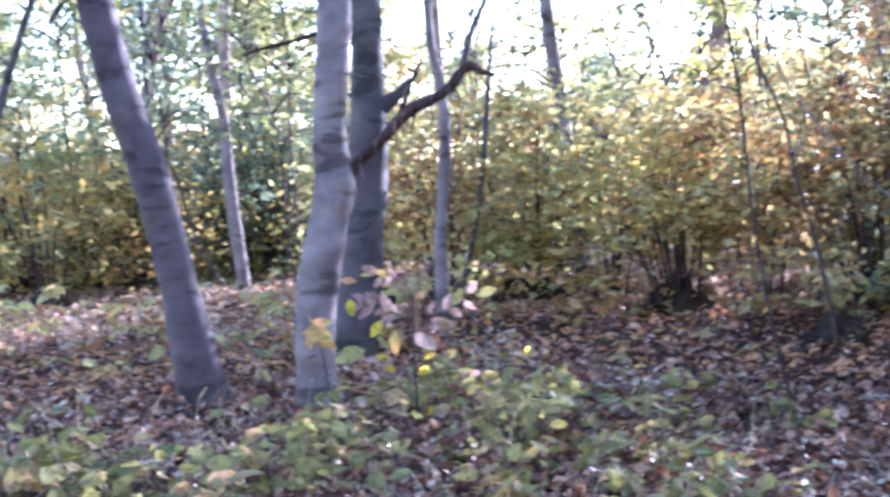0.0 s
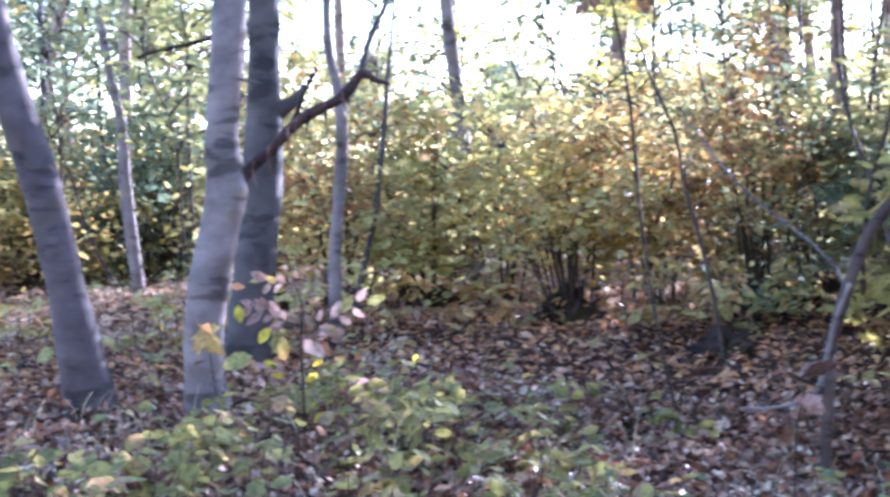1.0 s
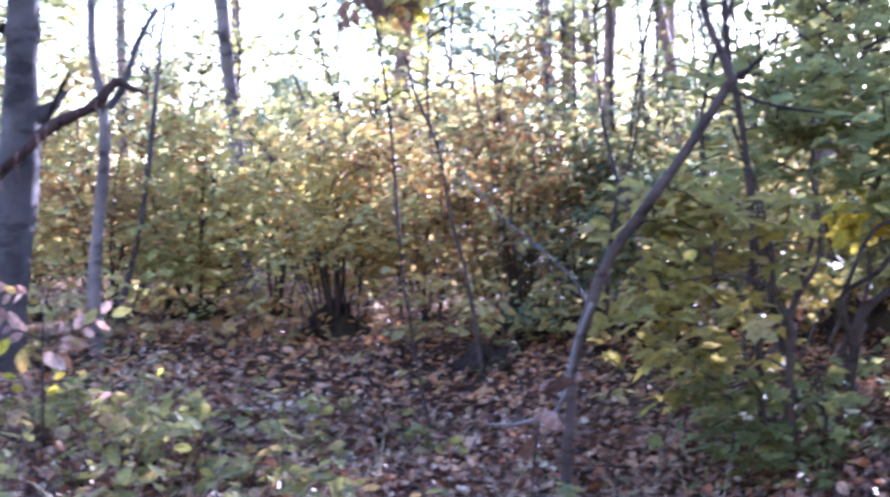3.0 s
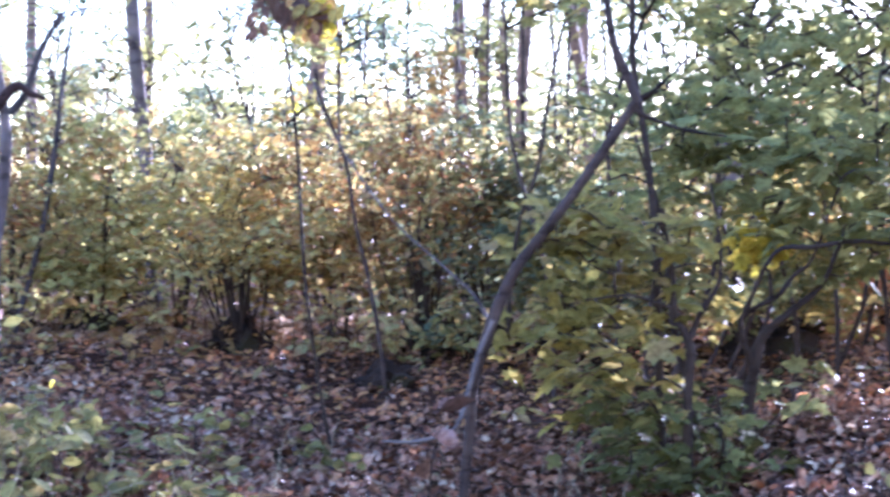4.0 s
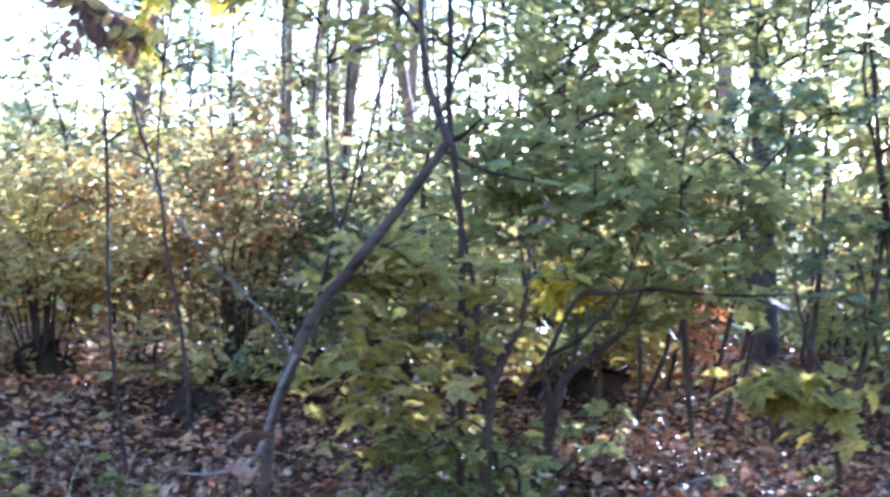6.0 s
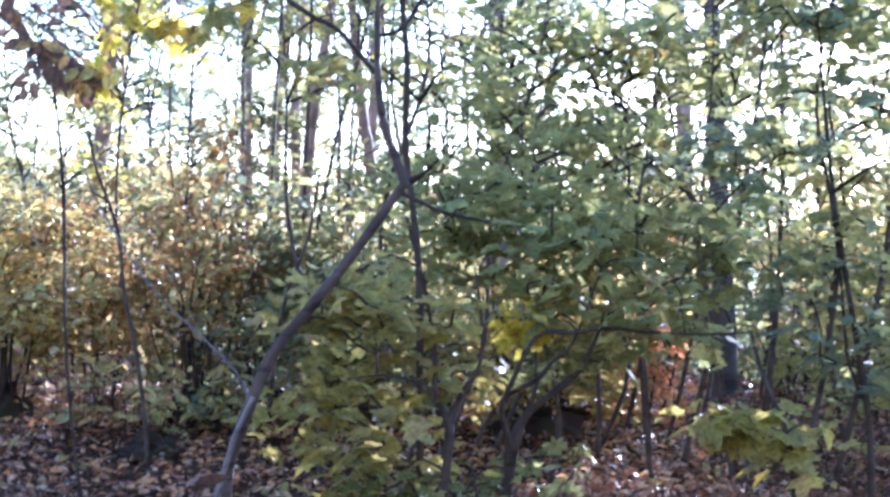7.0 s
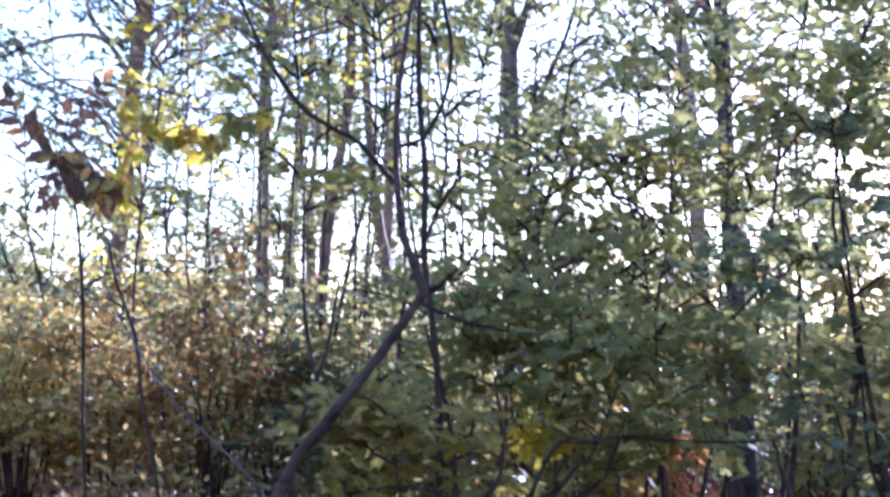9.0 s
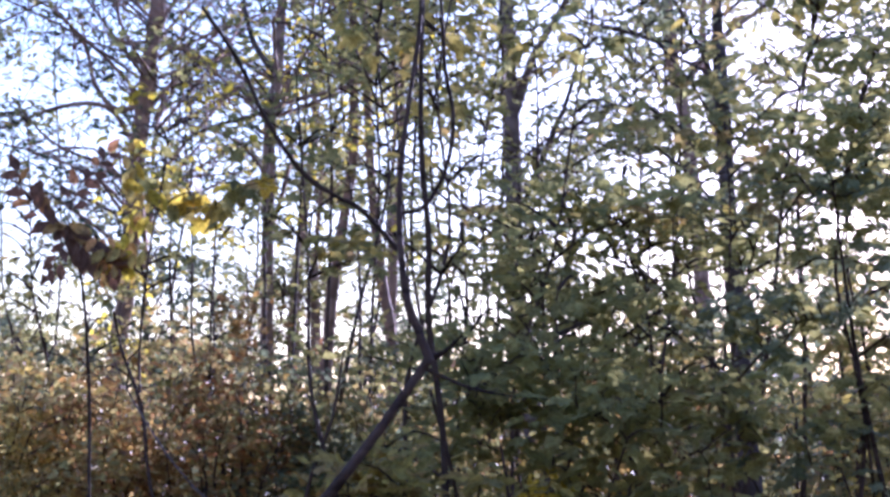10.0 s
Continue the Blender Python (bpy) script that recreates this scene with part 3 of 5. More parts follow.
tree("tree", "grey crooked tree standing above the yellow shrubs", [(-2.48, 12.79, 1.6, 0.06), (-2.54, 12.78, 2.3, 0.058), (-2.6, 12.77, 2.85, 0.06), (-2.63, 12.77, 3.25, 0.06), (-2.67, 12.76, 3.85, 0.051)], BARK_GREY, sides=10,
     crown=dict(n=9, reach=1.4, low=0.8, high=3, per=8, material=CANOPY), seed=21)
pine = tree("pine_tree", "tall brown pine trunk with yellow leaves clinging low", [(-1.71, 19.89, 3.04, 0.12), (-1.62, 19.9, 3.96, 0.113), (-1.6, 19.9, 5.5, 0.113), (-1.5, 19.91, 7.1, 0.106), (-1.38, 19.92, 8.4, 0.092)], BARK_FAR,
     [("branch", [(-1.53, 19.91, 6.42, 0.05), (-1.91, 19.87, 6.33, 0.039), (-2.2, 19.84, 6.64, 0.032), (-2.37, 19.82, 7.17, 0.028), (-2.81, 19.76, 7.68, 0.018)], BARK_FAR, ""), ("branch", [(-1.52, 19.91, 6.34, 0.046), (-1.21, 19.93, 6.72, 0.039), (-0.93, 19.95, 7.14, 0.032), (-0.49, 19.96, 7.66, 0.021)], BARK_FAR, ""), ("branch", [(-1.61, 19.9, 5.82, 0.042), (-2.02, 19.86, 6.34, 0.035), (-2.61, 19.79, 6.3, 0.032), (-3.38, 19.67, 5.93, 0.021)], BARK_FAR, ""), ("branch", [(-1.52, 19.91, 7.01, 0.042), (-1.37, 19.92, 7.59, 0.035), (-1.06, 19.94, 8.19, 0.028)], BARK_FAR, ""), ("branch", [(-1.62, 19.9, 5.27, 0.032), (-2.05, 19.86, 5.55, 0.028), (-2.72, 19.77, 5.81, 0.021), (-3.26, 19.69, 6.37, 0.014)], BARK_FAR, "")], sides=12,
     crown=dict(n=84, reach=3.6, low=-4.0, high=4, per=4, sub=12, thick=1.5, material=NEEDLE, outline=NEEDLES, size=0.14), seed=22)
cr = np.random.default_rng(77)
cz = cr.uniform(2.6, 6.6, 26)
foliage("clinging_leaves", cr, np.stack([-1.66 + 0.03 * (cz - 3) + cr.normal(size=26) * 0.2, 19.75 + cr.normal(size=26) * 0.15, cz], 1), 10, 0.12, 0.14, YELLOW, pine, OVAL, "bright yellow climbing leaves", flat=0.2)
tree("tree", "straight dark slender tree against the white sky", [(0.28, 14.97, 1.83, 0.069), (0.22, 14.97, 2.85, 0.066), (0.18, 14.97, 4.01, 0.064), (0.15, 14.97, 5.11, 0.064), (0.21, 14.97, 5.63, 0.058), (0.22, 14.97, 6.8, 0.045)], BARK_FAR,
     [("bare_branch", [(0.11, 14.97, 5.23, 0.029), (-0.17, 14.97, 5.11, 0.024), (-0.46, 14.96, 5.01, 0.021), (-0.95, 14.94, 4.71, 0.013)], BARK_DARK, ""), ("fork", [(0.21, 14.97, 5.6, 0.037), (-0.04, 14.97, 5.92, 0.029), (-0.17, 14.97, 6.33, 0.024), (-0.22, 14.97, 6.64, 0.019)], BARK_DARK, "")], sides=12, crown=dict(n=36, reach=2.4, low=-2.6, high=3, per=5, material=CANOPY, size=0.09, thick=1.2), seed=23)
tree("tree", "brown forking tree against the white sky", [(0.89, 15.95, 3.08, 0.068), (0.93, 15.95, 3.77, 0.074), (1.01, 15.95, 4.34, 0.057), (1.08, 15.94, 5.17, 0.057), (1, 15.95, 7.19, 0.051)], BARK_FAR, sides=10,
     crown=dict(n=20, reach=2.0, low=-1.4, high=3, per=8, material=CANOPY), seed=24)
tree("tree", "pale grey tree with rising forked branches", [(2.71, 13.73, 2.3, 0.089), (2.64, 13.74, 2.73, 0.089), (2.54, 13.76, 3.49, 0.087), (2.51, 13.77, 4.31, 0.084), (2.46, 13.77, 5.16, 0.079), (2.37, 13.79, 6.54, 0.064)], BARK_GREY,
     [("branch", [(2.48, 13.77, 4.93, 0.05), (2.65, 13.74, 5.56, 0.04), (2.86, 13.7, 5.96, 0.035), (3.04, 13.66, 6.31, 0.027)], BARK_GREY, ""), ("branch", [(2.57, 13.76, 4.04, 0.035), (2.82, 13.71, 4.71, 0.03), (3.01, 13.67, 5.22, 0.022), (3.16, 13.64, 5.85, 0.015)], BARK_DARK, "")], sides=12,
     crown=dict(n=32, reach=2.2, low=-2.6, high=3, per=9, material=CANOPY, size=0.09), seed=25)
tree("pine_tree", "tall bare pine trunk with one thick rising branch", [(7.17, 22.91, 5.46, 0.119), (7.07, 22.94, 6.39, 0.119), (6.93, 22.98, 7.54, 0.115), (6.71, 23.05, 8.7, 0.106), (6.63, 23.07, 10.08, 0.093)], BARK_FAR,
     [("branch", [(6.89, 23, 7.97, 0.068), (7.5, 22.81, 8.78, 0.051), (8.2, 22.57, 9.34, 0.038)], BARK_FAR, "")], sides=12,
     crown=dict(n=40, reach=3.4, low=-2.5, high=4, per=5, thick=1.5, material=NEEDLE, outline=NEEDLES, size=0.14), seed=26)
tree("tree", "dark tree trunk with flared foot behind green saplings", [(4.6, 12.85, 0.79, 0.14), (4.59, 12.86, 1.02, 0.111), (4.54, 12.87, 1.73, 0.101), (4.48, 12.89, 2.56, 0.091), (4.4, 12.92, 3.6, 0.082), (4.29, 12.96, 5.71, 0.067)], BARK_DARK, sides=16,
     crown=dict(n=34, reach=2.4, low=-2.2, high=3, material=BLUE_GREEN, size=0.1), seed=27)

# ---- the slanting sapling and the thin stems round it ----
tree("sapling", "slanting grey sapling with bent top and bare vines", [(0.13, 6.25, 0.35, 0.023), (0.16, 6.25, 0.71, 0.023), (0.17, 6.25, 0.85, 0.023), (0.23, 6.25, 1.06, 0.027), (0.33, 6.25, 1.31, 0.024), (0.47, 6.24, 1.5, 0.023), (0.63, 6.22, 1.72, 0.022), (0.75, 6.21, 1.9, 0.021), (0.84, 6.2, 2.04, 0.02)], BARK_SAP,
     [("upper_stem", [(0.84, 6.13, 2.02, 0.021), (0.78, 6.14, 2.17, 0.019), (0.73, 6.14, 2.3, 0.017), (0.7, 6.15, 2.52, 0.014), (0.69, 6.15, 2.77, 0.012), (0.71, 6.14, 3.09, 0.011), (0.75, 6.14, 3.45, 0.01), (0.76, 6.14, 3.81, 0.009)], BARK_SAP, ""), ("branch", [(0.7, 6.25, 2.51, 0.013), (0.54, 6.26, 2.68, 0.011), (0.42, 6.27, 2.74, 0.011), (0.27, 6.27, 2.84, 0.011), (0.11, 6.27, 3.06, 0.01), (-0.02, 6.27, 3.31, 0.009), (-0.19, 6.27, 3.55, 0.008)], BARK_TWIG, "thin dark arching branch"), ("branch", [(0.71, 6.24, 2.67, 0.01), (0.81, 6.23, 2.71, 0.01), (0.9, 6.22, 2.89, 0.01), (0.92, 6.22, 3.12, 0.01), (0.88, 6.23, 3.33, 0.009), (0.85, 6.23, 3.69, 0.007)], BARK_TWIG, ""),
      ("vine", [(0.25, 6.19, 1.12, 0.011), (0.19, 6.19, 0.98, 0.012), (0.14, 6.18, 0.8, 0.011), (0.09, 6.16, 0.67, 0.01), (-0.06, 6.15, 0.62, 0.008), (-0.21, 6.15, 0.62, 0.005)], BARK_PALE, "pale dry trailing vine"), ("vine", [(0.25, 6.3, 1.08, 0.01), (0.17, 6.3, 1.22, 0.007), (0.02, 6.3, 1.36, 0.005), (-0.16, 6.3, 1.52, 0.004), (-0.33, 6.29, 1.74, 0.004), (-0.46, 6.28, 1.96, 0.003), (-0.52, 6.27, 2.14, 0.003)], BARK_PALE, "thin arching vine"),
      ("stub", [(0.84, 6.2, 2.04, 0.015), (0.91, 6.19, 2.08, 0.011), (0.98, 6.18, 2.15, 0.007)], DEAD_WOOD, ""), ("branch", [(0.83, 6.2, 2, 0.011), (0.92, 6.19, 1.96, 0.009), (1.03, 6.17, 1.92, 0.008), (1.21, 6.14, 1.89, 0.004)], BARK_TWIG, ""), ("shoot", [(0.33, 6.55, 1.05, 0.012), (0.34, 6.55, 1.3, 0.01), (0.38, 6.54, 1.55, 0.009), (0.46, 6.54, 1.8, 0.008), (0.5, 6.54, 2.1, 0.005)], BARK_TWIG, "")], sides=12, seed=31, trunk_name="stem")
tree("sapling", "dark upright thin stem beside the slanting sapling", [(1.05, 6.91, 0.88, 0.02), (1.01, 6.91, 1.65, 0.017), (0.97, 6.92, 1.97, 0.016), (0.92, 6.93, 2.29, 0.016), (0.91, 6.93, 2.68, 0.015), (0.87, 6.93, 3.01, 0.014), (0.85, 6.93, 3.43, 0.012), (0.85, 6.93, 4.04, 0.01)], BARK_TWIG, sides=8, seed=32, trunk_name="stem")
tree("sapling", "thin brown stem carrying withered brown leaves", [(-0.5, 7.53, 0.25, 0.01), (-0.58, 7.53, 0.68, 0.01), (-0.66, 7.52, 1.26, 0.009), (-0.7, 7.51, 1.89, 0.009), (-0.75, 7.51, 2.34, 0.008), (-0.8, 7.5, 2.6, 0.007), (-0.84, 7.5, 2.77, 0.005)], BARK_TWIG, sides=7, seed=33, trunk_name="stem")
tree("sapling", "thin pale bent stem among rusty shrubs", [(-0.32, 8.84, 0.75, 0.013), (-0.39, 8.84, 1.16, 0.013), (-0.48, 8.84, 1.53, 0.011), (-0.54, 8.83, 1.9, 0.011), (-0.67, 8.82, 2.23, 0.01), (-0.73, 8.82, 2.46, 0.008)], BARK_SAP, sides=7, seed=34, trunk_name="stem")


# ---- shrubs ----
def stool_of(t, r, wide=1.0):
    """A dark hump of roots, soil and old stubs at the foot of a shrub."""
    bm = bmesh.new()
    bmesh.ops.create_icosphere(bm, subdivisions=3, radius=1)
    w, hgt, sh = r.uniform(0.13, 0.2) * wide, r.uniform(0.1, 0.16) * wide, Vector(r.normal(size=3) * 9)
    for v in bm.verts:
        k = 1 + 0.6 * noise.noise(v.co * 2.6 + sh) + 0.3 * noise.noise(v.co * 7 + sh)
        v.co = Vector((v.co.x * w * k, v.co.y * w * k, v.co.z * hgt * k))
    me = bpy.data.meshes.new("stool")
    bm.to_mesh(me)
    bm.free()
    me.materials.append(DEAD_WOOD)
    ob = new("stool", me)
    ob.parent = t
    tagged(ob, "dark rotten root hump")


def shrub(x, y, height, radius, material, label, group, seed, n=75, per=15, size=0.078, stems=9, material2=None, low=0.3, stool=True, outline=OVAL):
    """Many stems out of one stool, arching outwards, under an uneven dome of leaf sprays."""
    r = np.random.default_rng(seed)
    t = thing("shrub", x, y, label, "shrub", group)
    o = np.array(t.location)
    run = []
    for i in range(stems):
        a, lean, hh = r.uniform(0, 2 * np.pi), r.uniform(0.15, 0.9) * radius, height * r.uniform(0.55, 1.0)
        foot = o + np.array([np.cos(a) * 0.16 * r.random(), np.sin(a) * 0.16 * r.random(), -0.05])
        tip = o + np.array([np.cos(a) * lean, np.sin(a) * lean, hh * (1 - 0.25 * lean / radius)])
        mid = foot * 0.5 + tip * 0.5 + np.array([-np.cos(a) * 0.12 * lean, -np.sin(a) * 0.12 * lean, 0.12 * hh]) + r.normal(size=3) * 0.05
        q = [(*foot, 0.011), (*mid, 0.008), (*tip, 0.003)]
        limb("stem", q, BARK_TWIG, t, sides=5, steps=4, seed=seed + i)
        run.append(spline(q, 6)[3:, :3])
    run = np.vstack(run)
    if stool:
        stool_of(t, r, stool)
    skirt = r.uniform(0.15, 0.75) * (low < 0.45)
    d = r.standard_normal((n, 3))
    d /= np.linalg.norm(d, axis=1)[:, None]
    d[:, 2] = np.abs(d[:, 2]) * (1.2 + 0.7 * skirt) - 0.2 - 0.7 * skirt
    sh = r.normal(size=3) * 9
    lump = np.array([1 + 0.55 * noise.noise(Vector(v * 1.7 + sh)) + 0.3 * noise.noise(Vector(v * 4.5 + sh)) for v in d])
    k = r.random(n) ** 0.34 * lump
    ends = o + np.array([0, 0, height * (0.3 + 0.25 * low)]) + d * k[:, None] * np.array([radius, radius, height * 0.68])
    ends[:, 2] = np.maximum(ends[:, 2], o[2] + 0.05 + height * low * (1 - skirt) * 0.8 * r.random(n))
    base = np.array([run[np.argmin(((run - e) ** 2).sum(1) + 0.5 * np.maximum(0, run[:, 2] - e[2]))] for e in ends])
    branchwork(r, base, ends, 0.004, BARK_TWIG, t)
    second = r.random(n) < (0.4 if material2 else 0)
    foliage("foliage", r, ends[~second], per, radius * 0.13, size, material, t, outline, level=0.5, flat=0.2)
    if material2:
        foliage("foliage", r, ends[second], per, radius * 0.13, size, material2, t, outline, level=0.5, flat=0.2)
    return t


def at(az, d):
    return -math.sin(radians(az)) * d, math.cos(radians(az)) * d


HEDGE = "shrubs along the crest"
GOLDEN, AIRY, BARE = "golden-yellow leafy shrub on the crest", "ochre and yellow airy leafy shrub", "ochre shrub with dense bare stems below"
BEHIND = "olive leafy shrub behind maple saplings"
for i, (x, y, h, rad, m1, m2, low, wide, lab) in enumerate((
        (-8.5, 13.6, 1.75, 1.0, GOLD, OCHRE, 0.3, 1.5, GOLDEN), (-7.6, 13.4, 1.7, 0.95, GOLD, None, 0.3, 1.6, GOLDEN), (-6.8, 13.2, 1.65, 0.9, GOLD, OLIVE, 0.1, 1.5, GOLDEN),
        (-6.2, 14.6, 1.9, 0.9, OLIVE, GOLD, 0.1, 0, "yellow-green shrub behind golden ones"), (-9.6, 14.2, 1.9, 1.0, OCHRE, OLIVE, 0.1, 0, "ochre shrub at the end of the row"),
        (-3.75, 10.9, 1.55, 0.7, OCHRE, LIME, 0.35, 1.2, AIRY), (-3.05, 10.6, 1.75, 0.72, OCHRE, RUST, 0.3, 1.2, "yellow and rusty leafy shrub"),
        (-2.45, 10.75, 1.65, 0.75, LIME, OCHRE, 0.4, 1.4, AIRY), (-1.9, 10.9, 1.45, 0.7, LIME, GOLD, 0.4, 0, "golden-green leafy shrub on the crest"),
        (-1.33, 10.15, 1.5, 0.72, OCHRE, GOLD, 0.5, 1.5, BARE), (-0.8, 10.8, 1.6, 0.7, OCHRE, RUST, 0.35, 0, "rusty brown leafy shrub on the crest"),
        (-0.04, 10.2, 1.6, 0.68, RUST, OCHRE, 0.5, 1.3, "rusty and ochre shrub with dense bare stems"), (0.42, 10.5, 1.75, 0.72, OLIVE, BLUE_GREEN, 0.2, 1.3, "dull dark green shrub among rusty ones"),
        # The humps at (0.95, 10.1) and (2.2, 9.75) also fill black gaps of shade.
        (0.95, 10.1, 1.6, 0.72, OLIVE, BLUE_GREEN, 0.25, 1.5, "dull green leafy shrub on the crest"), (1.5, 10.6, 1.45, 0.75, OLIVE, OCHRE, 0.2, 1.2, BEHIND),
        (2.2, 9.75, 1.25, 0.65, OLIVE, GOLD, 0.35, 1.5, BEHIND), (2.75, 11.2, 1.3, 0.7, OCHRE, GREEN, 0.15, 1.4, "yellow-green shrub behind maple saplings"))):
    shrub(x, y, h * (1 + 0.1 * math.sin(i * 4.1)), rad * (1 + 0.1 * math.sin(i * 3.3)), m1, lab, HEDGE, 200 + i, n=(205, 190, 220)[i % 3], per=(14, 16, 13)[i % 3] * (0.75 if -2.2 < x < -1 else 0.78 if -0.1 < x < 0 else 1.0 if x > -1 else 0.9), size=(0.066, 0.074, 0.062)[i % 3],
          stems=18 if low == 0.5 else 10, material2=m2, low=low, stool=wide)
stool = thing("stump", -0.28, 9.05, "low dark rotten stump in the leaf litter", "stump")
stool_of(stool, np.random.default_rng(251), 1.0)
for i, (az, d, h, m1, m2, lab) in enumerate((
        (36, 13.5, 2.0, OLIVE, None, "green shrub behind golden ones"), (31, 14, 2.1, OLIVE, GOLD, "green shrub behind golden ones"), 
         (11.5, 15.3, 1.9, OLIVE, OCHRE, "olive shrub in the second row"), (8.2, 14.8, 2.0, OCHRE, OLIVE, "ochre shrub in the second row"),
        (5.2, 15.2, 2.0, OCHRE, RUST, "ochre shrub in the second row"), (1.6, 14.6, 1.8, OLIVE, OCHRE, "olive shrub in the second row"), (-2.5, 14.8, 1.8, OLIVE, None, "olive shrub in the second row"),
        (-7, 14.0, 1.7, OLIVE, GREEN, "olive shrub in the second row"), (-12, 15, 1.6, OLIVE, GOLD, "olive shrub in the second row"), (-27, 14, 1.7, GREEN, OLIVE, "green shrub beyond the open ground"))):
    x, y = at(az, d)
    shrub(x, y, h, 0.9, m1, lab, "shrubs in the second row", 300 + i, n=70, per=10, size=0.1, stems=7, material2=m2, outline=DIAMOND)
for i in range(20):
    az, d = 37 - i * 3.45 + rng.normal() * 0.6, rng.uniform(15.5, 17.5) if i < 11 else rng.uniform(15.0, 20.0)
    d += 4.6 if 6 <= i <= 9 else 2.5 if 1 <= i <= 4 else 0
    x, y = at(az, d)
    shrub(x, y, (1.4 if 6 <= i <= 9 else rng.uniform(2.0, 2.7)) if i < 11 else rng.uniform(2.0, 3.0), 1.15, (OLIVE, BLUE_GREEN, OCHRE, OLIVE)[i % 4], "dull shrub farther back in the wood", "shrubs farther back", 350 + i, n=95, per=11,
          size=0.12, stems=7, material2=(None, OLIVE, None, RUST)[i % 4], low=0.08, stool=False, outline=DIAMOND)
for i, (az, d, h) in enumerate(((22.4, 16.0, 2.6), (28.5, 18, 3.0), (31.5, 19, 3.2), (35.0, 18.5, 3.0), (24.4, 16.6, 2.3), (26.6, 18.0, 2.5), (9.2, 19.4, 2.5), (10.4, 20.2, 2.4), (33.0, 17, 2.4))):
    x, y = at(az, d)
    shrub(x, y, h, 0.8, BLUE_GREEN, "dark green bush standing in the second row", "dark green bushes", 365 + i, n=110, per=11, size=0.1, stems=6, low=0.05, stool=False, outline=DIAMOND)
for i in range(16):
    x, y = at(-4 - i * 1.8, 27 + 5 * math.sin(i * 2.1))
    shrub(x, y, 1.9 + 0.5 * math.sin(i * 3.7), 1.5, (OLIVE, CANOPY, OCHRE, BLUE_GREEN)[i % 4], "low dull thicket closing the far end of the wood", "low thickets at the far end", 1420 + i, n=110, per=9,
          size=0.17, stems=7, material2=(RUST, None, SUNLIT_TAN)[i % 3], low=0.02, stool=False, outline=DIAMOND)
for i in range(12):
    x, y = at(17 + i * 1.9, 20 + 3 * math.sin(i * 2.3))
    shrub(x, y, 1.5 + 0.4 * math.sin(i * 3.1), 1.2, (OLIVE, BLUE_GREEN, OCHRE)[i % 3], "low dull thicket closing the far end of the wood", "low thickets at the far end", 1450 + i, n=90, per=9,
          size=0.14, stems=7, low=0.02, stool=False, outline=DIAMOND)
for i in range(9):
    x, y = at(-6 - i * 3.0 + rng.normal() * 0.5, rng.uniform(21, 27))
    shrub(x, y, rng.uniform(2.6, 3.8), 1.9, (OLIVE, OCHRE, BLUE_GREEN)[i % 3], "dull thicket at the back of the wood", "thickets at the back", 380 + i, n=150, per=9,
          size=0.17, stems=8, material2=(RUST, None, OLIVE)[i % 3], low=0.05, stool=False, outline=DIAMOND)
for i, (x, y, h) in enumerate(((4.5, 8.5, 2.0), (5.2, 9.8, 2.3), (6.2, 9.4, 2.4), (5.4, 11.6, 2.4))):
    shrub(x, y, h, 0.85, (OLIVE, GREEN)[i % 2], "olive leafy shrub bordering the open ground", "shrubs bordering the open ground", 390 + i, n=90, per=13, size=0.09, material2=CANOPY, low=0.1, stool=False)
for i, (az, d) in enumerate(((0.5, 26), (4.0, 24.5), (7.5, 27), (11.5, 25), (16.0, 27), (20.5, 26), (25.0, 27))):
    x, y = at(az, d)
    shrub(x, y, 2.1 + 0.25 * math.sin(i * 2.7), 1.9, (OLIVE, BLUE_GREEN)[i % 2], "dull thicket at the back of the wood", "thickets at the back", 1390 + i, n=150, per=9,
          size=0.17, stems=8, material2=(RUST, None, OLIVE)[i % 3], low=0.05, stool=False, outline=DIAMOND)
for i, (x, y, h) in enumerate(((5.5, 13.6, 1.3), (6.4, 14.6, 1.5), (6.9, 12.4, 1.4), (7.6, 16.2, 1.7), (5.0, 17.0, 1.4), (6.2, 18.6, 1.6), (3.6, 16.0, 1.4), (8.8, 17.5, 1.8))):
    shrub(x, y, h, 0.8, (OLIVE, OCHRE, SAGE)[i % 3], "low dull shrub beyond the open leaf-strewn ground", "low shrubs beyond the open ground", 1480 + i, n=80, per=10, size=0.1, stems=7, material2=(None, RUST)[i % 2], low=0.05, stool=False, outline=DIAMOND)
x, y = at(-16.9, 11.2)
shrub(x, y, 0.8, 0.36, ORANGE, "small orange leafy bush on the leaf litter", "", 400, n=90, per=8, size=0.06, stool=False, stems=6, low=0.15)


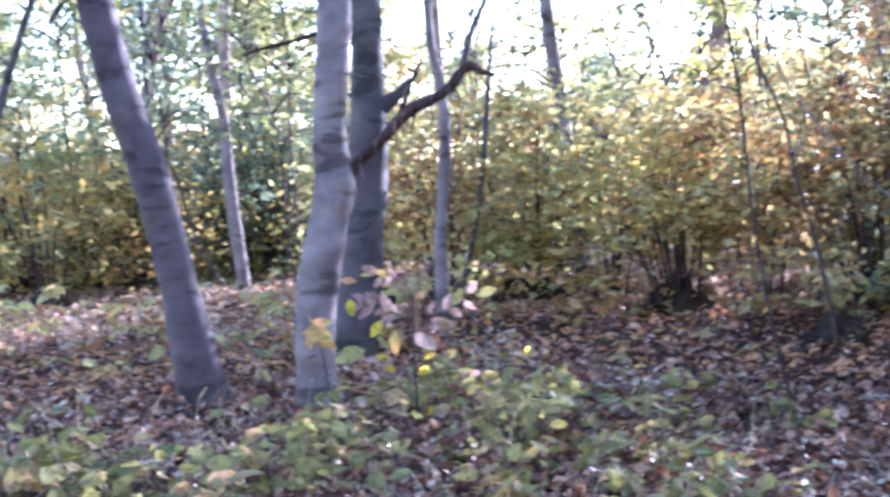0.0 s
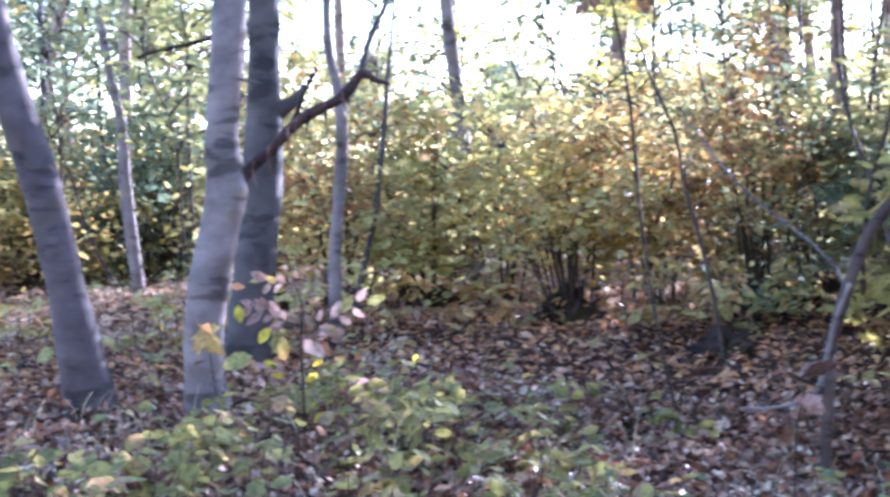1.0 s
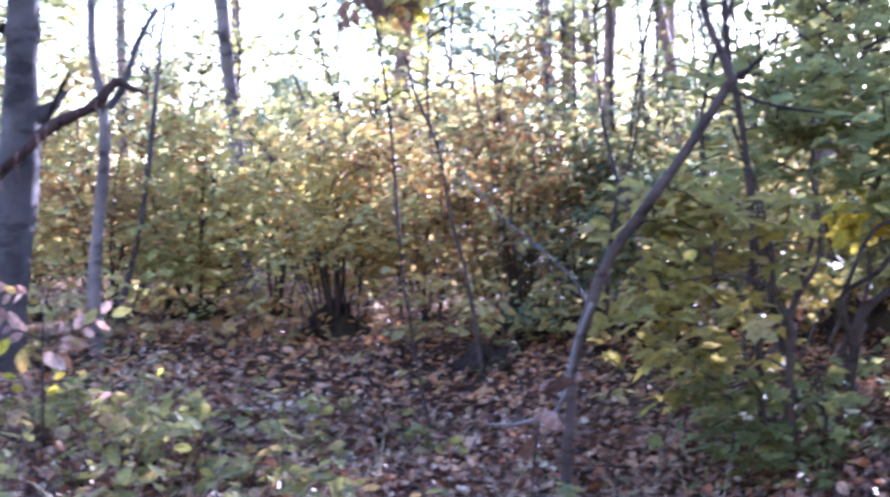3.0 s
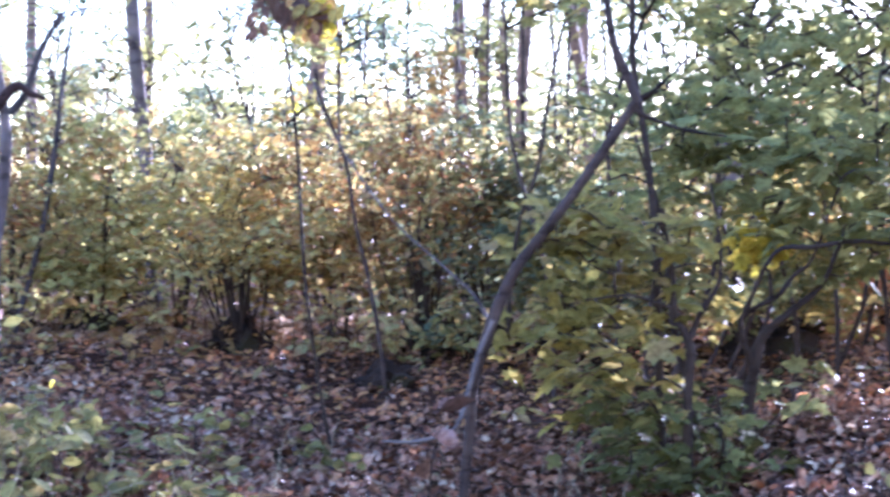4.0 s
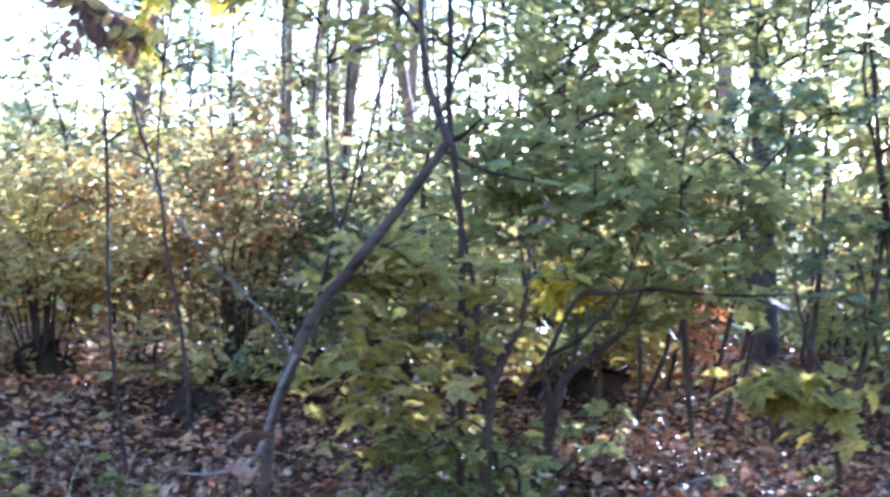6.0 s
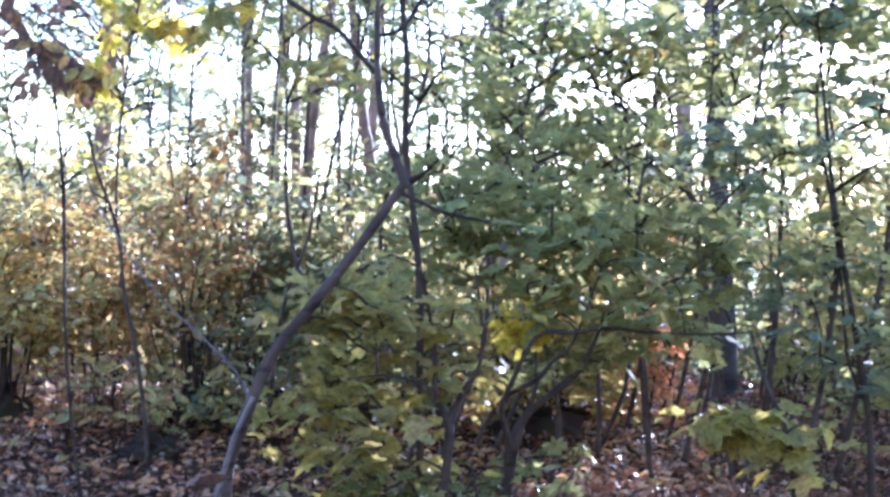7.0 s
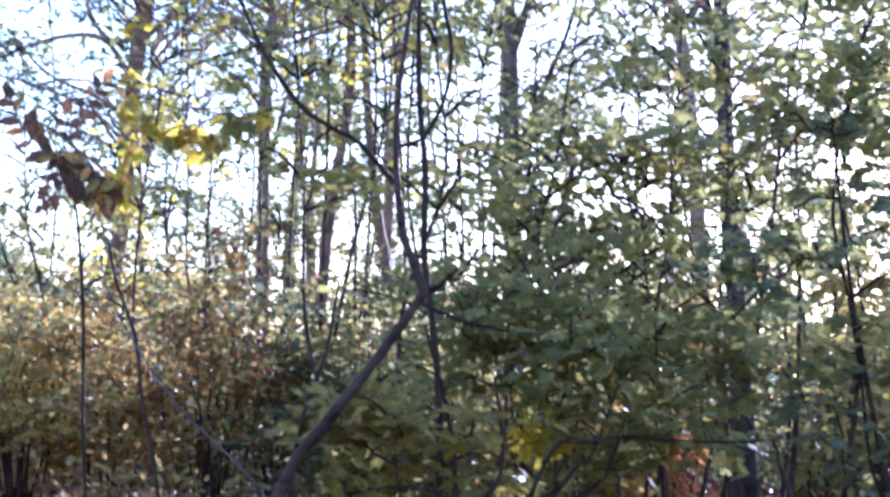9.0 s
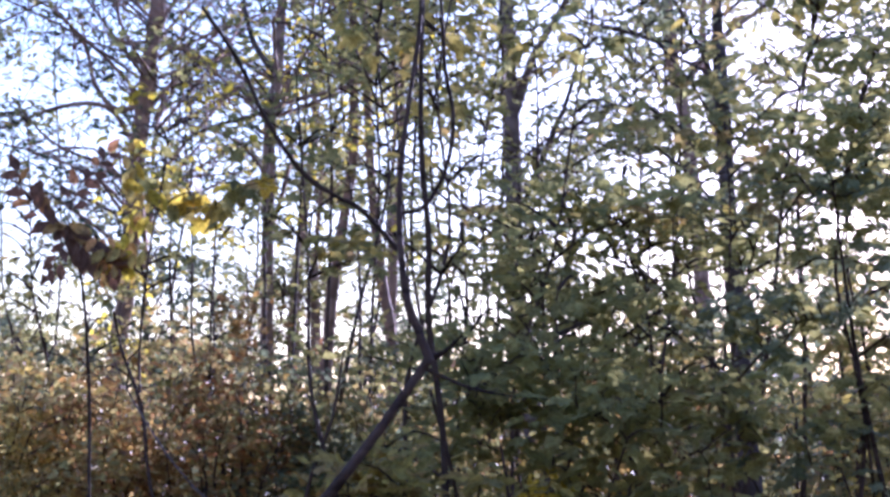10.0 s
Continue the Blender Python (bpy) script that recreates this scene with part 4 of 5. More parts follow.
# ---- maple saplings ----
def maple(label, stems, centres, per, spread, size, material, seed, group="maple saplings", single=40, second=None):
    """Thin stems with sprays of broad lobed leaves; the foremost leaves are pieces of their own."""
    r = np.random.default_rng(seed)
    first = rooted(stems[0])
    t = thing("maple_sapling", first[0][0], first[0][1], label, "sapling", group, z=first[0][2] + 0.05)
    runs = []
    for i, s in enumerate(stems):
        q = first if i == 0 else s
        limb("stem" if i == 0 else "branch", q, BARK_TWIG, t, sides=7, seed=seed + i)
        runs.append(spline(q, 6)[4:, :3])
    runs = np.vstack(runs)
    c = np.array(centres, float) + np.array([0, 0.2, 0, 0])
    lo, hi = c[:, :3] - c[:, 3:], c[:, :3] + c[:, 3:]
    ends = []
    for a, b, k in zip(lo, hi, c[:, 3]):
        k = k * 1.35
        m = max(5, int(38 * (k / 0.5) ** 1.6))
        p = r.standard_normal((m, 3))
        p = (a + b) / 2 + p / np.linalg.norm(p, axis=1)[:, None] * k * r.random((m, 1)) ** 0.45 * np.array([1, 1, 0.85])
        ends.append(p)
    ends = np.vstack(ends)
    ends = ends[ends[:, 2] > ground_z(ends[:, 0], ends[:, 1]) + 0.06]
    ends = ends[np.argsort([((runs - e) ** 2).sum(1).min() for e in ends])]
    near, known = [], runs
    for e in ends:
        near.append(known[np.argmin(((known - e) ** 2).sum(1) + 0.3 * np.maximum(0, known[:, 2] - e[2]))])
        known = np.vstack([known, near[-1] * 0.5 + e * 0.5, e])
    near = np.array(near)
    branchwork(r, near, ends, 0.0075, BARK_TWIG, t)
    if second is None:
        foliage("leaves", r, ends, per, spread, size, material, t, LOBED, level=0.28, flat=0.68)
    else:
        foliage("leaves", r, ends[::2], per, spread, size, material, t, LOBED, level=0.28, flat=0.68)
        foliage("leaves", r, ends[1::2], per, spread, size, second, t, LOBED, level=0.28, flat=0.68)
    me = None
    for i, e in enumerate(ends[np.argsort(ends[:, 1])][:single]):
        p = np.zeros((1, 3))
        if me is None:
            v, l, f = leaf_arrays(p, np.array([size * 1.1]), r, LOBED, 0.8)
            ob = mesh_object("leaf", v, l, f, material, t)
            me = ob.data
        else:
            ob = new("leaf", me)
            ob.parent = t
        ob.location = Vector(e + r.standard_normal(3) * 0.05) - t.location
        ob.rotation_euler = (r.normal() * 0.4, r.normal() * 0.4, r.uniform(0, 6.28))
    return t


maple("green maple sapling with broad spreading leaves", [[(1.11, 6.46, 0.47, 0.025), (1.11, 6.46, 0.76, 0.023), (1.12, 6.46, 0.96, 0.023), (1.11, 6.46, 1.02, 0.02), (1.05, 6.46, 1.16, 0.014), (1.04, 6.46, 1.31, 0.011), (1.01, 6.46, 1.48, 0.008), (0.95, 6.46, 1.7, 0.005)],
                                                          [(1.11, 6.46, 1.01, 0.017), (1.16, 6.46, 1.14, 0.013), (1.24, 6.46, 1.28, 0.011), (1.24, 6.46, 1.47, 0.009), (1.2, 6.46, 1.71, 0.006)], [(1.05, 6.46, 1.16, 0.008), (0.85, 6.42, 1.22, 0.006), (0.65, 6.35, 1.2, 0.004)]],
      [(0.61, 6.25, 1.56, 0.18), (0.84, 6.4, 1.47, 0.17), (0.67, 6.55, 1.32, 0.15), (0.63, 6.25, 1.06, 0.2), (0.89, 6.4, 1.18, 0.15), (0.9, 6.55, 0.8, 0.22), (1.05, 6.4, 1.53, 0.17)], 5, 0.13, 0.092, GREEN, 500)
maple("green maple sapling with long level branches", [[(1.48, 7.1, 0.45, 0.03), (1.52, 7.1, 0.76, 0.028), (1.55, 7.1, 0.92, 0.027), (1.59, 7.1, 1.02, 0.022), (1.73, 7.1, 1.14, 0.017), (1.86, 7.1, 1.26, 0.014), (1.95, 7.08, 1.49, 0.009)],
                                                       [(1.53, 7.1, 0.84, 0.017), (1.46, 7.05, 1.08, 0.014), (1.62, 7.0, 1.2, 0.013), (1.7, 7.0, 1.3, 0.011), (1.79, 7.0, 1.39, 0.008), (1.9, 6.95, 1.75, 0.005)],
                                                       [(1.46, 7.05, 1.08, 0.012), (1.59, 6.95, 1.4, 0.011), (1.75, 6.9, 1.43, 0.011), (1.94, 6.9, 1.46, 0.01), (2.13, 6.9, 1.45, 0.009), (2.41, 6.9, 1.45, 0.007), (2.62, 6.85, 1.47, 0.004)]],
      [(1.81, 6.85, 1.62, 0.2), (1.98, 7.0, 1.28, 0.11), (2.23, 7.15, 1.61, 0.23), (2.36, 6.85, 1.54, 0.18), (1.71, 7.0, 1.64, 0.16), (2.3, 7.15, 1.9, 0.24), (1.91, 6.85, 1.89, 0.23), (1.67, 7.0, 1.94, 0.21), (2.6, 7.15, 1.83, 0.22)], 5, 0.14, 0.095, SAGE, 510)
# These low shoots carry their shade in the leaf colour.
maple("low green maple shoots darkened as if shaded, beside the sapling's foot", [[(1.25, 6.5, 0.4, 0.012), (1.27, 6.48, 0.6, 0.009), (1.22, 6.45, 0.85, 0.004)], [(1.25, 6.5, 0.45, 0.009), (1.4, 6.45, 0.6, 0.006), (1.5, 6.4, 0.72, 0.003)]],
      [(1.0, 6.3, 0.6, 0.14), (1.22, 6.3, 0.65, 0.16), (1.38, 6.35, 0.6, 0.12), (1.25, 6.2, 0.45, 0.12), (1.05, 6.2, 0.42, 0.1), (1.2, 6.0, 0.38, 0.12), (0.85, 6.15, 0.45, 0.12), (0.9, 6.35, 0.75, 0.1)], 5, 0.11, 0.08, SHADED_GREEN, 550, single=20)
maple("tall green maple sapling at the edge of open ground", [[(3.46, 7.28, 0.68, 0.02), (3.44, 7.29, 1.03, 0.018), (3.38, 7.32, 1.41, 0.017), (3.26, 7.37, 2.09, 0.013), (3.19, 7.4, 2.66, 0.009), (3.14, 7.42, 3.17, 0.006)], [(3.41, 7.31, 1.14, 0.011), (3.33, 7.34, 1.38, 0.01), (3.28, 7.36, 1.85, 0.008), (3.2, 7.4, 2.36, 0.006)]],
      [(3.3, 7.3, 1.95, 0.23), (3.0, 7.4, 2.6, 0.22), (3.4, 7.2, 1.4, 0.25), (2.65, 7.2, 2.4, 0.2), (3.2, 7.3, 3.15, 0.28), (3.55, 7.2, 2.7, 0.24), (2.9, 7.3, 1.75, 0.14)], 5, 0.12, 0.095, SAGE, 520, second=BLUE_GREEN)
maple("small yellow-green maple seedling on leaf litter", [[(2.73, 6.51, 0.82, 0.015), (2.69, 6.52, 1.02, 0.014), (2.58, 6.57, 1.3, 0.011), (2.53, 6.59, 1.48, 0.007)]], [(2.45, 6.5, 1.05, 0.14), (2.65, 6.4, 0.98, 0.17)], 4, 0.08, 0.13, GREEN, 530, single=15)
maple("thin green maple sapling behind the slanting stem", [[(1.29, 7.42, 0.61, 0.022), (1.2, 7.43, 1.01, 0.019), (1.17, 7.43, 1.29, 0.015), (1.12, 7.44, 1.58, 0.011), (1, 7.45, 1.98, 0.009)]],
      [(1.22, 7.25, 1.88, 0.22), (1.51, 7.4, 1.76, 0.21), (1.06, 7.55, 1.74, 0.17), (1.35, 7.25, 2.14, 0.23), (1.66, 7.4, 2.22, 0.24), (1.19, 7.55, 2.21, 0.2)], 4, 0.16, 0.095, SAGE, 540)

# ---- distance: low woods beyond the crest ----
def far_tree(x, y, height, material, seed, size=0.16, reach=2.6, label="distant hazy tree beyond the crest", group="trees beyond the crest"):
    r = np.random.default_rng(seed)
    z = float(ground_z(x, y))
    pts = [(x, y, z - 0.05, 0.16), (x + r.normal() * 0.15, y, z + height * 0.3, 0.12), (x + r.normal() * 0.25, y, z + height * 0.6, 0.08)]
    tree("tree", label, pts, BARK_FAR, group=group, sides=7, root=False,
         crown=dict(n=30, reach=reach, low=-height * 0.45, high=height * 0.4, spread=0.2, size=size, material=material), seed=seed)


for i in range(26):
    az, d = -34 + i * 2.75 + rng.normal() * 0.8, rng.uniform(24, 46)
    low = -26 < az < -7
    d = 34 + (d - 24) * 0.6 if low else d
    x, y = at(az, d)
    far_tree(x, y, rng.uniform(7, 13) * (0.62 if low else 1.0 if az < 0 else 0.5), (CANOPY, OLIVE, BLUE_GREEN, CANOPY)[i % 4], 700 + i)


# ---- unseen trees added beside and behind the path to block skylight ----
# Three added close on the right darken the right foreground.
for i, (az, d) in enumerate(((-98, 6.6), (-122, 5.6), (-148, 6.4))):
    x, y = at(az, d)
    far_tree(x, y, 9.0, (OLIVE, CANOPY, OCHRE)[i % 3], 1630 + i, size=0.22, reach=3.0, label="unseen autumn tree added to shade the bank", group="trees behind the path")
for i in range(15):
    x, y = at(95 + i * 12.2, 8.5 + 3.5 * math.sin(i * 2.4) ** 2)
    far_tree(x, y, 7.5 + 1.5 * math.sin(i * 1.9), (OLIVE, CANOPY, OCHRE)[i % 3], 1600 + i, size=0.22, reach=2.4, label="unseen autumn tree added to shade the bank", group="trees behind the path")


# ---- understorey: thin young trees with level sprays of broad leaves ----
def understorey(az, d, height, material, seed, bare=0.35, n=16, reach=0.9, size=0.12, label="young green tree with level sprays of leaves", outline=LOBED, per=6):
    r = np.random.default_rng(seed)
    x, y = at(az, d)
    z = float(ground_z(x, y))
    t = thing("young_tree", x, y, label, "tree", "young trees of the understorey")
    lean = r.normal(size=2) * 0.12
    pts = [(x + lean[0] * f * height + r.normal() * 0.07, y + lean[1] * f * height + r.normal() * 0.05, z - 0.05 + f * height, (0.012 + 0.0016 * height) * (1 - 0.8 * f)) for f in (0, 0.2, 0.4, 0.6, 0.8, 1)]
    limb("stem", pts, BARK_SAP, t, sides=7, seed=seed)
    run = spline(pts, 8)[:, :3]
    g = r.uniform(bare, 1, n)
    starts = run[np.clip((g * (len(run) - 1)).astype(int), 0, len(run) - 1)]
    a = r.uniform(0, 2 * np.pi, n)
    out = reach * r.uniform(0.5, 1.0, n) * (1.25 - g)
    ends = starts + np.stack([np.cos(a) * out, np.sin(a) * out, out * r.uniform(0.1, 0.6, n)], 1)
    for s0, e0, i in zip(starts, ends, range(n)):
        m = s0 * 0.5 + e0 * 0.5 + np.array([0, 0, 0.06])
        limb("branch", [(*s0, 0.011), (*m, 0.008), (*e0, 0.003)], BARK_TWIG, t, sides=5, steps=3, seed=seed + i)
    k = np.repeat(np.arange(n), 2)
    f = r.uniform(0.25, 1.05, len(k))[:, None]
    root = starts[k] * (1 - f) + ends[k] * f
    tip = root + r.standard_normal((len(k), 3)) * np.array([0.2, 0.2, 0.07])
    branchwork(r, root, tip, 0.004, BARK_TWIG, t)
    foliage("foliage", r, tip, per, 0.2, size, material, t, outline, level=0.24, flat=0.74)


for i, (az, d, h, m, b) in enumerate((
        (-8.2, 8.6, 2.7, SAGE, 0.28), (-10.0, 9.4, 2.8, SAGE, 0.25), (-12.5, 9.0, 2.7, SAGE, 0.4), (-15.5, 9.6, 3.0, SAGE, 0.45), (-14.0, 8.0, 2.4, SAGE, 0.45), (-11.0, 9.3, 2.7, GREEN, 0.42),
        (-13.4, 9.8, 2.9, CANOPY, 0.42), (-15.2, 9.0, 2.7, SAGE, 0.5), (-17.8, 9.6, 3.0, SAGE, 0.5), (-16.5, 10.4, 3.2, SAGE, 0.5), (-18.8, 10.8, 3.4, BLUE_GREEN, 0.5), (-12.8, 10.8, 3.0, SAGE, 0.42),
        (-10.2, 11.5, 3.2, OLIVE, 0.4), (-9.0, 10.6, 2.9, SAGE, 0.42), (-11.4, 10.2, 2.9, CANOPY, 0.42), (-17.4, 8.1, 2.6, SAGE, 0.52),
        (-18.5, 8.9, 4.8, SAGE, 0.45), (-21.5, 9.8, 5.2, GREEN, 0.5), (-24.5, 9.0, 4.8, SAGE, 0.45), (-27.5, 10.5, 5.0, GREEN, 0.3), (-8.5, 12.0, 5.5, CANOPY, 0.62),
        (-13.5, 12.5, 3.8, BLUE_GREEN, 0.35), (-19.5, 13.0, 6.2, BLUE_GREEN, 0.4), (-24.0, 13.5, 6.5, SAGE, 0.4), (-29, 13, 6, CANOPY, 0.35), (-21, 14, 5.5, SAGE, 0.35), (-22.5, 16.2, 6.5, BLUE_GREEN, 0.3), (-25, 17.5, 7, SAGE, 0.3), (-16.5, 11.5, 5.4, OLIVE, 0.4),
        (-19.8, 8.5, 3.3, OLIVE, 0.42), (-22.4, 8.3, 3.6, SAGE, 0.4), (-17.0, 9.2, 3.2, CANOPY, 0.45))):
    understorey(az, d, h, m, 8000 + int(-az * 10) + int(d * 10), b, n=max(5, int(4.6 * h * (1 - b))), reach=1.15, size=0.115 if az < -16 else 0.09, per=(16 if i % 2 else 20) * (0.75 if az < -16 else 1), outline=LOBED if i % 2 and d < 9 else OVAL)
for i, (az, d, h, m, b) in enumerate((
        (3.5, 12.0, 4.2, CANOPY, 0.5), (6.5, 12.5, 3.6, OLIVE, 0.4), (11.0, 13.5, 3.6, OLIVE, 0.4), (14.5, 14.0, 3.8, CANOPY, 0.4), (18.5, 14.5, 3.8, CANOPY, 0.5),
        (24.0, 15.5, 4.0, CANOPY, 0.5), (28.0, 15.0, 4.2, CANOPY, 0.4), (32.0, 16.0, 4.4, CANOPY, 0.5), (35.5, 16.0, 4.4, OLIVE, 0.5), (1.0, 14.5, 5.0, YELLOW, 0.5), (21.5, 13.6, 3.9, CANOPY, 0.5), (30.0, 15.6, 4.0, CANOPY, 0.6))):
    understorey(az, d, h, m, 900 + i, b, n=14, reach=0.9, size=0.09, label="thin young tree with sparse yellowing leaves", outline=OVAL, per=7)

for i in range(18):
    az, d = 33 - i * 2.05 + 0.7 * math.sin(i * 2.3), 12.2 + 1.5 * (i % 3) + 0.6 * math.sin(i * 1.7)
    understorey(az, d, 2.7 + 0.14 * (d - 12) + 0.5 * math.sin(i * 3.1), (CANOPY, OLIVE, OLIVE, BLUE_GREEN, CANOPY, OLIVE)[i % 6], 950 + i, 0.45, n=11, reach=0.75, size=0.08,
                label="wispy young tree rising above the shrubs", outline=OVAL, per=8)
for i, (az, d, h, m) in enumerate(((-4.6, 8.6, 4.1, OLIVE), (-6.8, 8.0, 4.2, GREEN), (-8.9, 8.9, 4.2, CANOPY))):
    understorey(az, d, h, m, 870 + i, 0.52, n=11, reach=1.0, size=0.1, per=8, label="thin young tree with few level leafy sprays")
for i, (az, d, h, m) in enumerate(((2.6, 22.5, 9.0, YELLOW), (0.6, 21.0, 8.4, YELLOW), (-1.6, 14.6, 7.0, YELLOW), (-4.2, 12.2, 6.4, CANOPY), (7.0, 23.0, 9.0, CANOPY), (-5.8, 13.4, 6.8, OLIVE), (-7.6, 11.6, 6.2, YELLOW))):
    understorey(az, d, h, m, 1880 + i, 0.42, n=15, reach=1.2, size=0.09, per=12 if az > -2 else 7, label="slender young tree with yellow-green sprays", outline=OVAL)
# The trees beyond -30 degrees stand out of view, added to filter the sun.
for i, (az, d, h, m) in enumerate(((-9.5, 17.5, 5.2, BLUE_GREEN), (-12.0, 19.5, 5.6, SAGE), (-14.6, 17.0, 5.2, BLUE_GREEN), (-17.2, 19.0, 8.4, SAGE), (-20.0, 17.2, 7.6, BLUE_GREEN), (-22.6, 18.6, 8.4, SAGE), (-25.2, 15.4, 7.4, BLUE_GREEN),
                                   (-27.6, 17.4, 8.2, CANOPY), (-30.5, 15.0, 7.8, OLIVE), (-33.5, 17.8, 8.6, CANOPY), (-23.2, 11.4, 4.4, SAGE), (-29.5, 11.2, 5.2, SAGE))):
    understorey(az, d, h, m, 1700 + i, 0.7 if -15 < az else 0.22, n=14, reach=1.8 if d > 14 else 1.2, size=0.1, per=15 if -15 < az else 24, label="broad-leaved young tree in the thick of the wood", outline=DIAMOND if d > 14 else OVAL)
for i, (az, d, h, b) in enumerate(((-2.9, 10.6, 4.9, 0.58), (-4.9, 11.4, 5.3, 0.55), (-8.3, 12.2, 5.6, 0.58), (-9.9, 13.4, 6.4, 0.72), (-13.8, 11.6, 5.3, 0.6), (-15.6, 12.8, 5.8, 0.6), (-6.4, 12.8, 6.0, 0.62))):
    understorey(az, d, h, (CANOPY, SAGE, OLIVE)[i % 3], 1940 + i, b, n=17, reach=1.5, size=0.082, label="slim young tree with small leaves high on its stem", outline=OVAL, per=11)
for i, (az, d, h) in enumerate(((-1.2, 13.8, 5.6), (-3.8, 15.6, 6.8), (-6.2, 17.5, 7.4), (2.6, 17.0, 6.6), (-9.0, 15.5, 7.0), (6.5, 18.0, 6.5))):
    understorey(az, d, h, (CANOPY, OLIVE, CANOPY)[i % 3], 980 + i, 0.5, n=15, reach=1.5, size=0.09, label="slender young tree with thin leafy branches", outline=OVAL, per=7)


# ---- ground cover and small plants ----
def herbs(name, label, pts, material, size, outline, seed, low=0.05, high=0.28):
    r = np.random.default_rng(seed)
    p = pts.copy()
    rise = r.uniform(low, high, len(p))
    tops = p + np.stack([r.normal(size=len(p)) * 0.03, r.normal(size=len(p)) * 0.03, rise], 1)
    stalks = joined([tube_arrays([(*a, 0.003), (*(a * 0.5 + b * 0.5), 0.0025), (*b, 0.002)], 3, 2, 0, i) for i, (a, b) in enumerate(zip(p, tops))])
    ob = new(name)
    ob.location = (float(p[:, 0].mean()), float(p[:, 1].mean()), float(p[:, 2].mean()))
    tagged(ob, label, "plants", kind="stuff")
    tagged(mesh_object("stalks", *stalks, BARK_TWIG, ob, "", True, tuple(ob.location)), kind="stuff")
    foliage("leaves", r, tops, 3.0, 0.05, size, material, ob, outline, level=0.5, flat=0.45, vary=0.4)


def patches(n, count, a0, a1, near, far, wide, seed):
    """Points in loose patches in a wedge of the bank."""
    r = np.random.default_rng(seed)
    d, a = r.uniform(near, far, count), np.radians(r.uniform(a0, a1, count))
    c = np.stack([-np.sin(a) * d, np.cos(a) * d], 1)
    p = c[r.integers(0, count, n)] + r.standard_normal((n, 2)) * wide
    return np.column_stack([p, ground_z(p[:, 0], p[:, 1])])


herbs("ground_cover", "pale green low lobed plants on the bank", patches(280, 24, 5, 36, 4.3, 6.0, 0.13, 41), HERB, 0.06, ROUND, 42)
herbs("ground_cover", "pale green oval-leaved low plants on the bank", patches(210, 30, 5, 36, 4.3, 6.8, 0.16, 43), HERB, 0.055, ROUND, 44)
herbs("ground_cover", "sparse green seedlings in the leaf litter", patches(120, 40, -26, 34, 5.5, 10.5, 0.3, 45), OLIVE, 0.075, OVAL, 46, 0.03, 0.18)
herbs("ground_cover", "low green maple seedlings under the saplings", patches(36, 12, -14, -6, 6.9, 8.2, 0.2, 47), OLIVE, 0.085, LOBED, 48, 0.05, 0.25)


herbs("ground_cover", "ochre and yellow low shoots at the foot of the shrubs", patches(230, 22, -6, 36, 8.9, 10.6, 0.18, 141), OCHRE, 0.085, OVAL, 142, 0.06, 0.5)
herbs("ground_cover", "rusty low shoots at the foot of the shrubs", patches(110, 14, -6, 30, 8.8, 10.4, 0.18, 143), RUST, 0.08, OVAL, 144, 0.05, 0.35)


def single_leaf(parent, place, size, material, outline, seed, label="", name="leaf"):
    """One leaf as a piece of its own, under the plant that bears it."""
    r = np.random.default_rng(seed)
    v, l, f = leaf_arrays(np.array([place], float), np.array([size]), r, outline, -0.3, 0.35)
    return mesh_object(name, v, l, f, material, parent, label, False, tuple(parent.location))


def seedling(label, stems, leaves, seed, name="seedling"):
    t = thing(name, stems[0][0][0], stems[0][0][1], label, "plant")
    for i, s in enumerate(stems):
        limb("stem", s, BARK_TWIG, t, sides=5, steps=4, seed=seed + i)
    for i, (x, y, z, size, mat, outline) in enumerate(leaves):
        single_leaf(t, (x, y, z), size, mat, outline, seed + 40 + i)
    return t


PR = np.random.default_rng(1301)


def hanging_leaf(parent, place, tip, size, material, outline=OVAL):
    """One leaf whose blade hangs upright along tip, turned a little out of the plane of its twig."""
    tpl, faces = outline
    tip = Vector(tip).normalized()
    nor = Vector((PR.normal() * 0.35, -1, 0.35 + PR.normal() * 0.35))
    side = tip.cross(nor).normalized()
    nor = side.cross(tip)
    m = np.array([side, tip, nor]) * size
    v = tpl @ m + np.array(place)
    loops = [i for fc in faces for i in fc]
    return mesh_object("leaf", v, loops, [len(fc) for fc in faces], material, parent, "", False, tuple(parent.location))


def leafy_twig(parent, points, n, size, materials, first=0.25):
    """A twig with pairs of leaves standing off to both sides and one at its end."""
    limb("twig", [(*p, 0.0035 - 0.002 * i / len(points)) for i, p in enumerate(points)], BARK_TWIG, parent, sides=5, steps=4, seed=n)
    run = spline([(*p, 0) for p in points], 8)[:, :3]
    for i in range(n):
        f = first + (1 - first) * i / (n - 1)
        k = min(int(f * (len(run) - 1)), len(run) - 2)
        d = run[k + 1] - run[k]
        d = d / np.linalg.norm(d)
        up = np.array([-d[2], 0, d[0]]) * (1 if i % 2 else -1)
        tip = d if i == n - 1 else d * 0.7 + up * 0.75 - np.array([0, 0, 0.3])
        hanging_leaf(parent, run[k] + PR.normal(size=3) * 0.008, tip, size * PR.uniform(0.75, 1.2), materials[i % len(materials)])


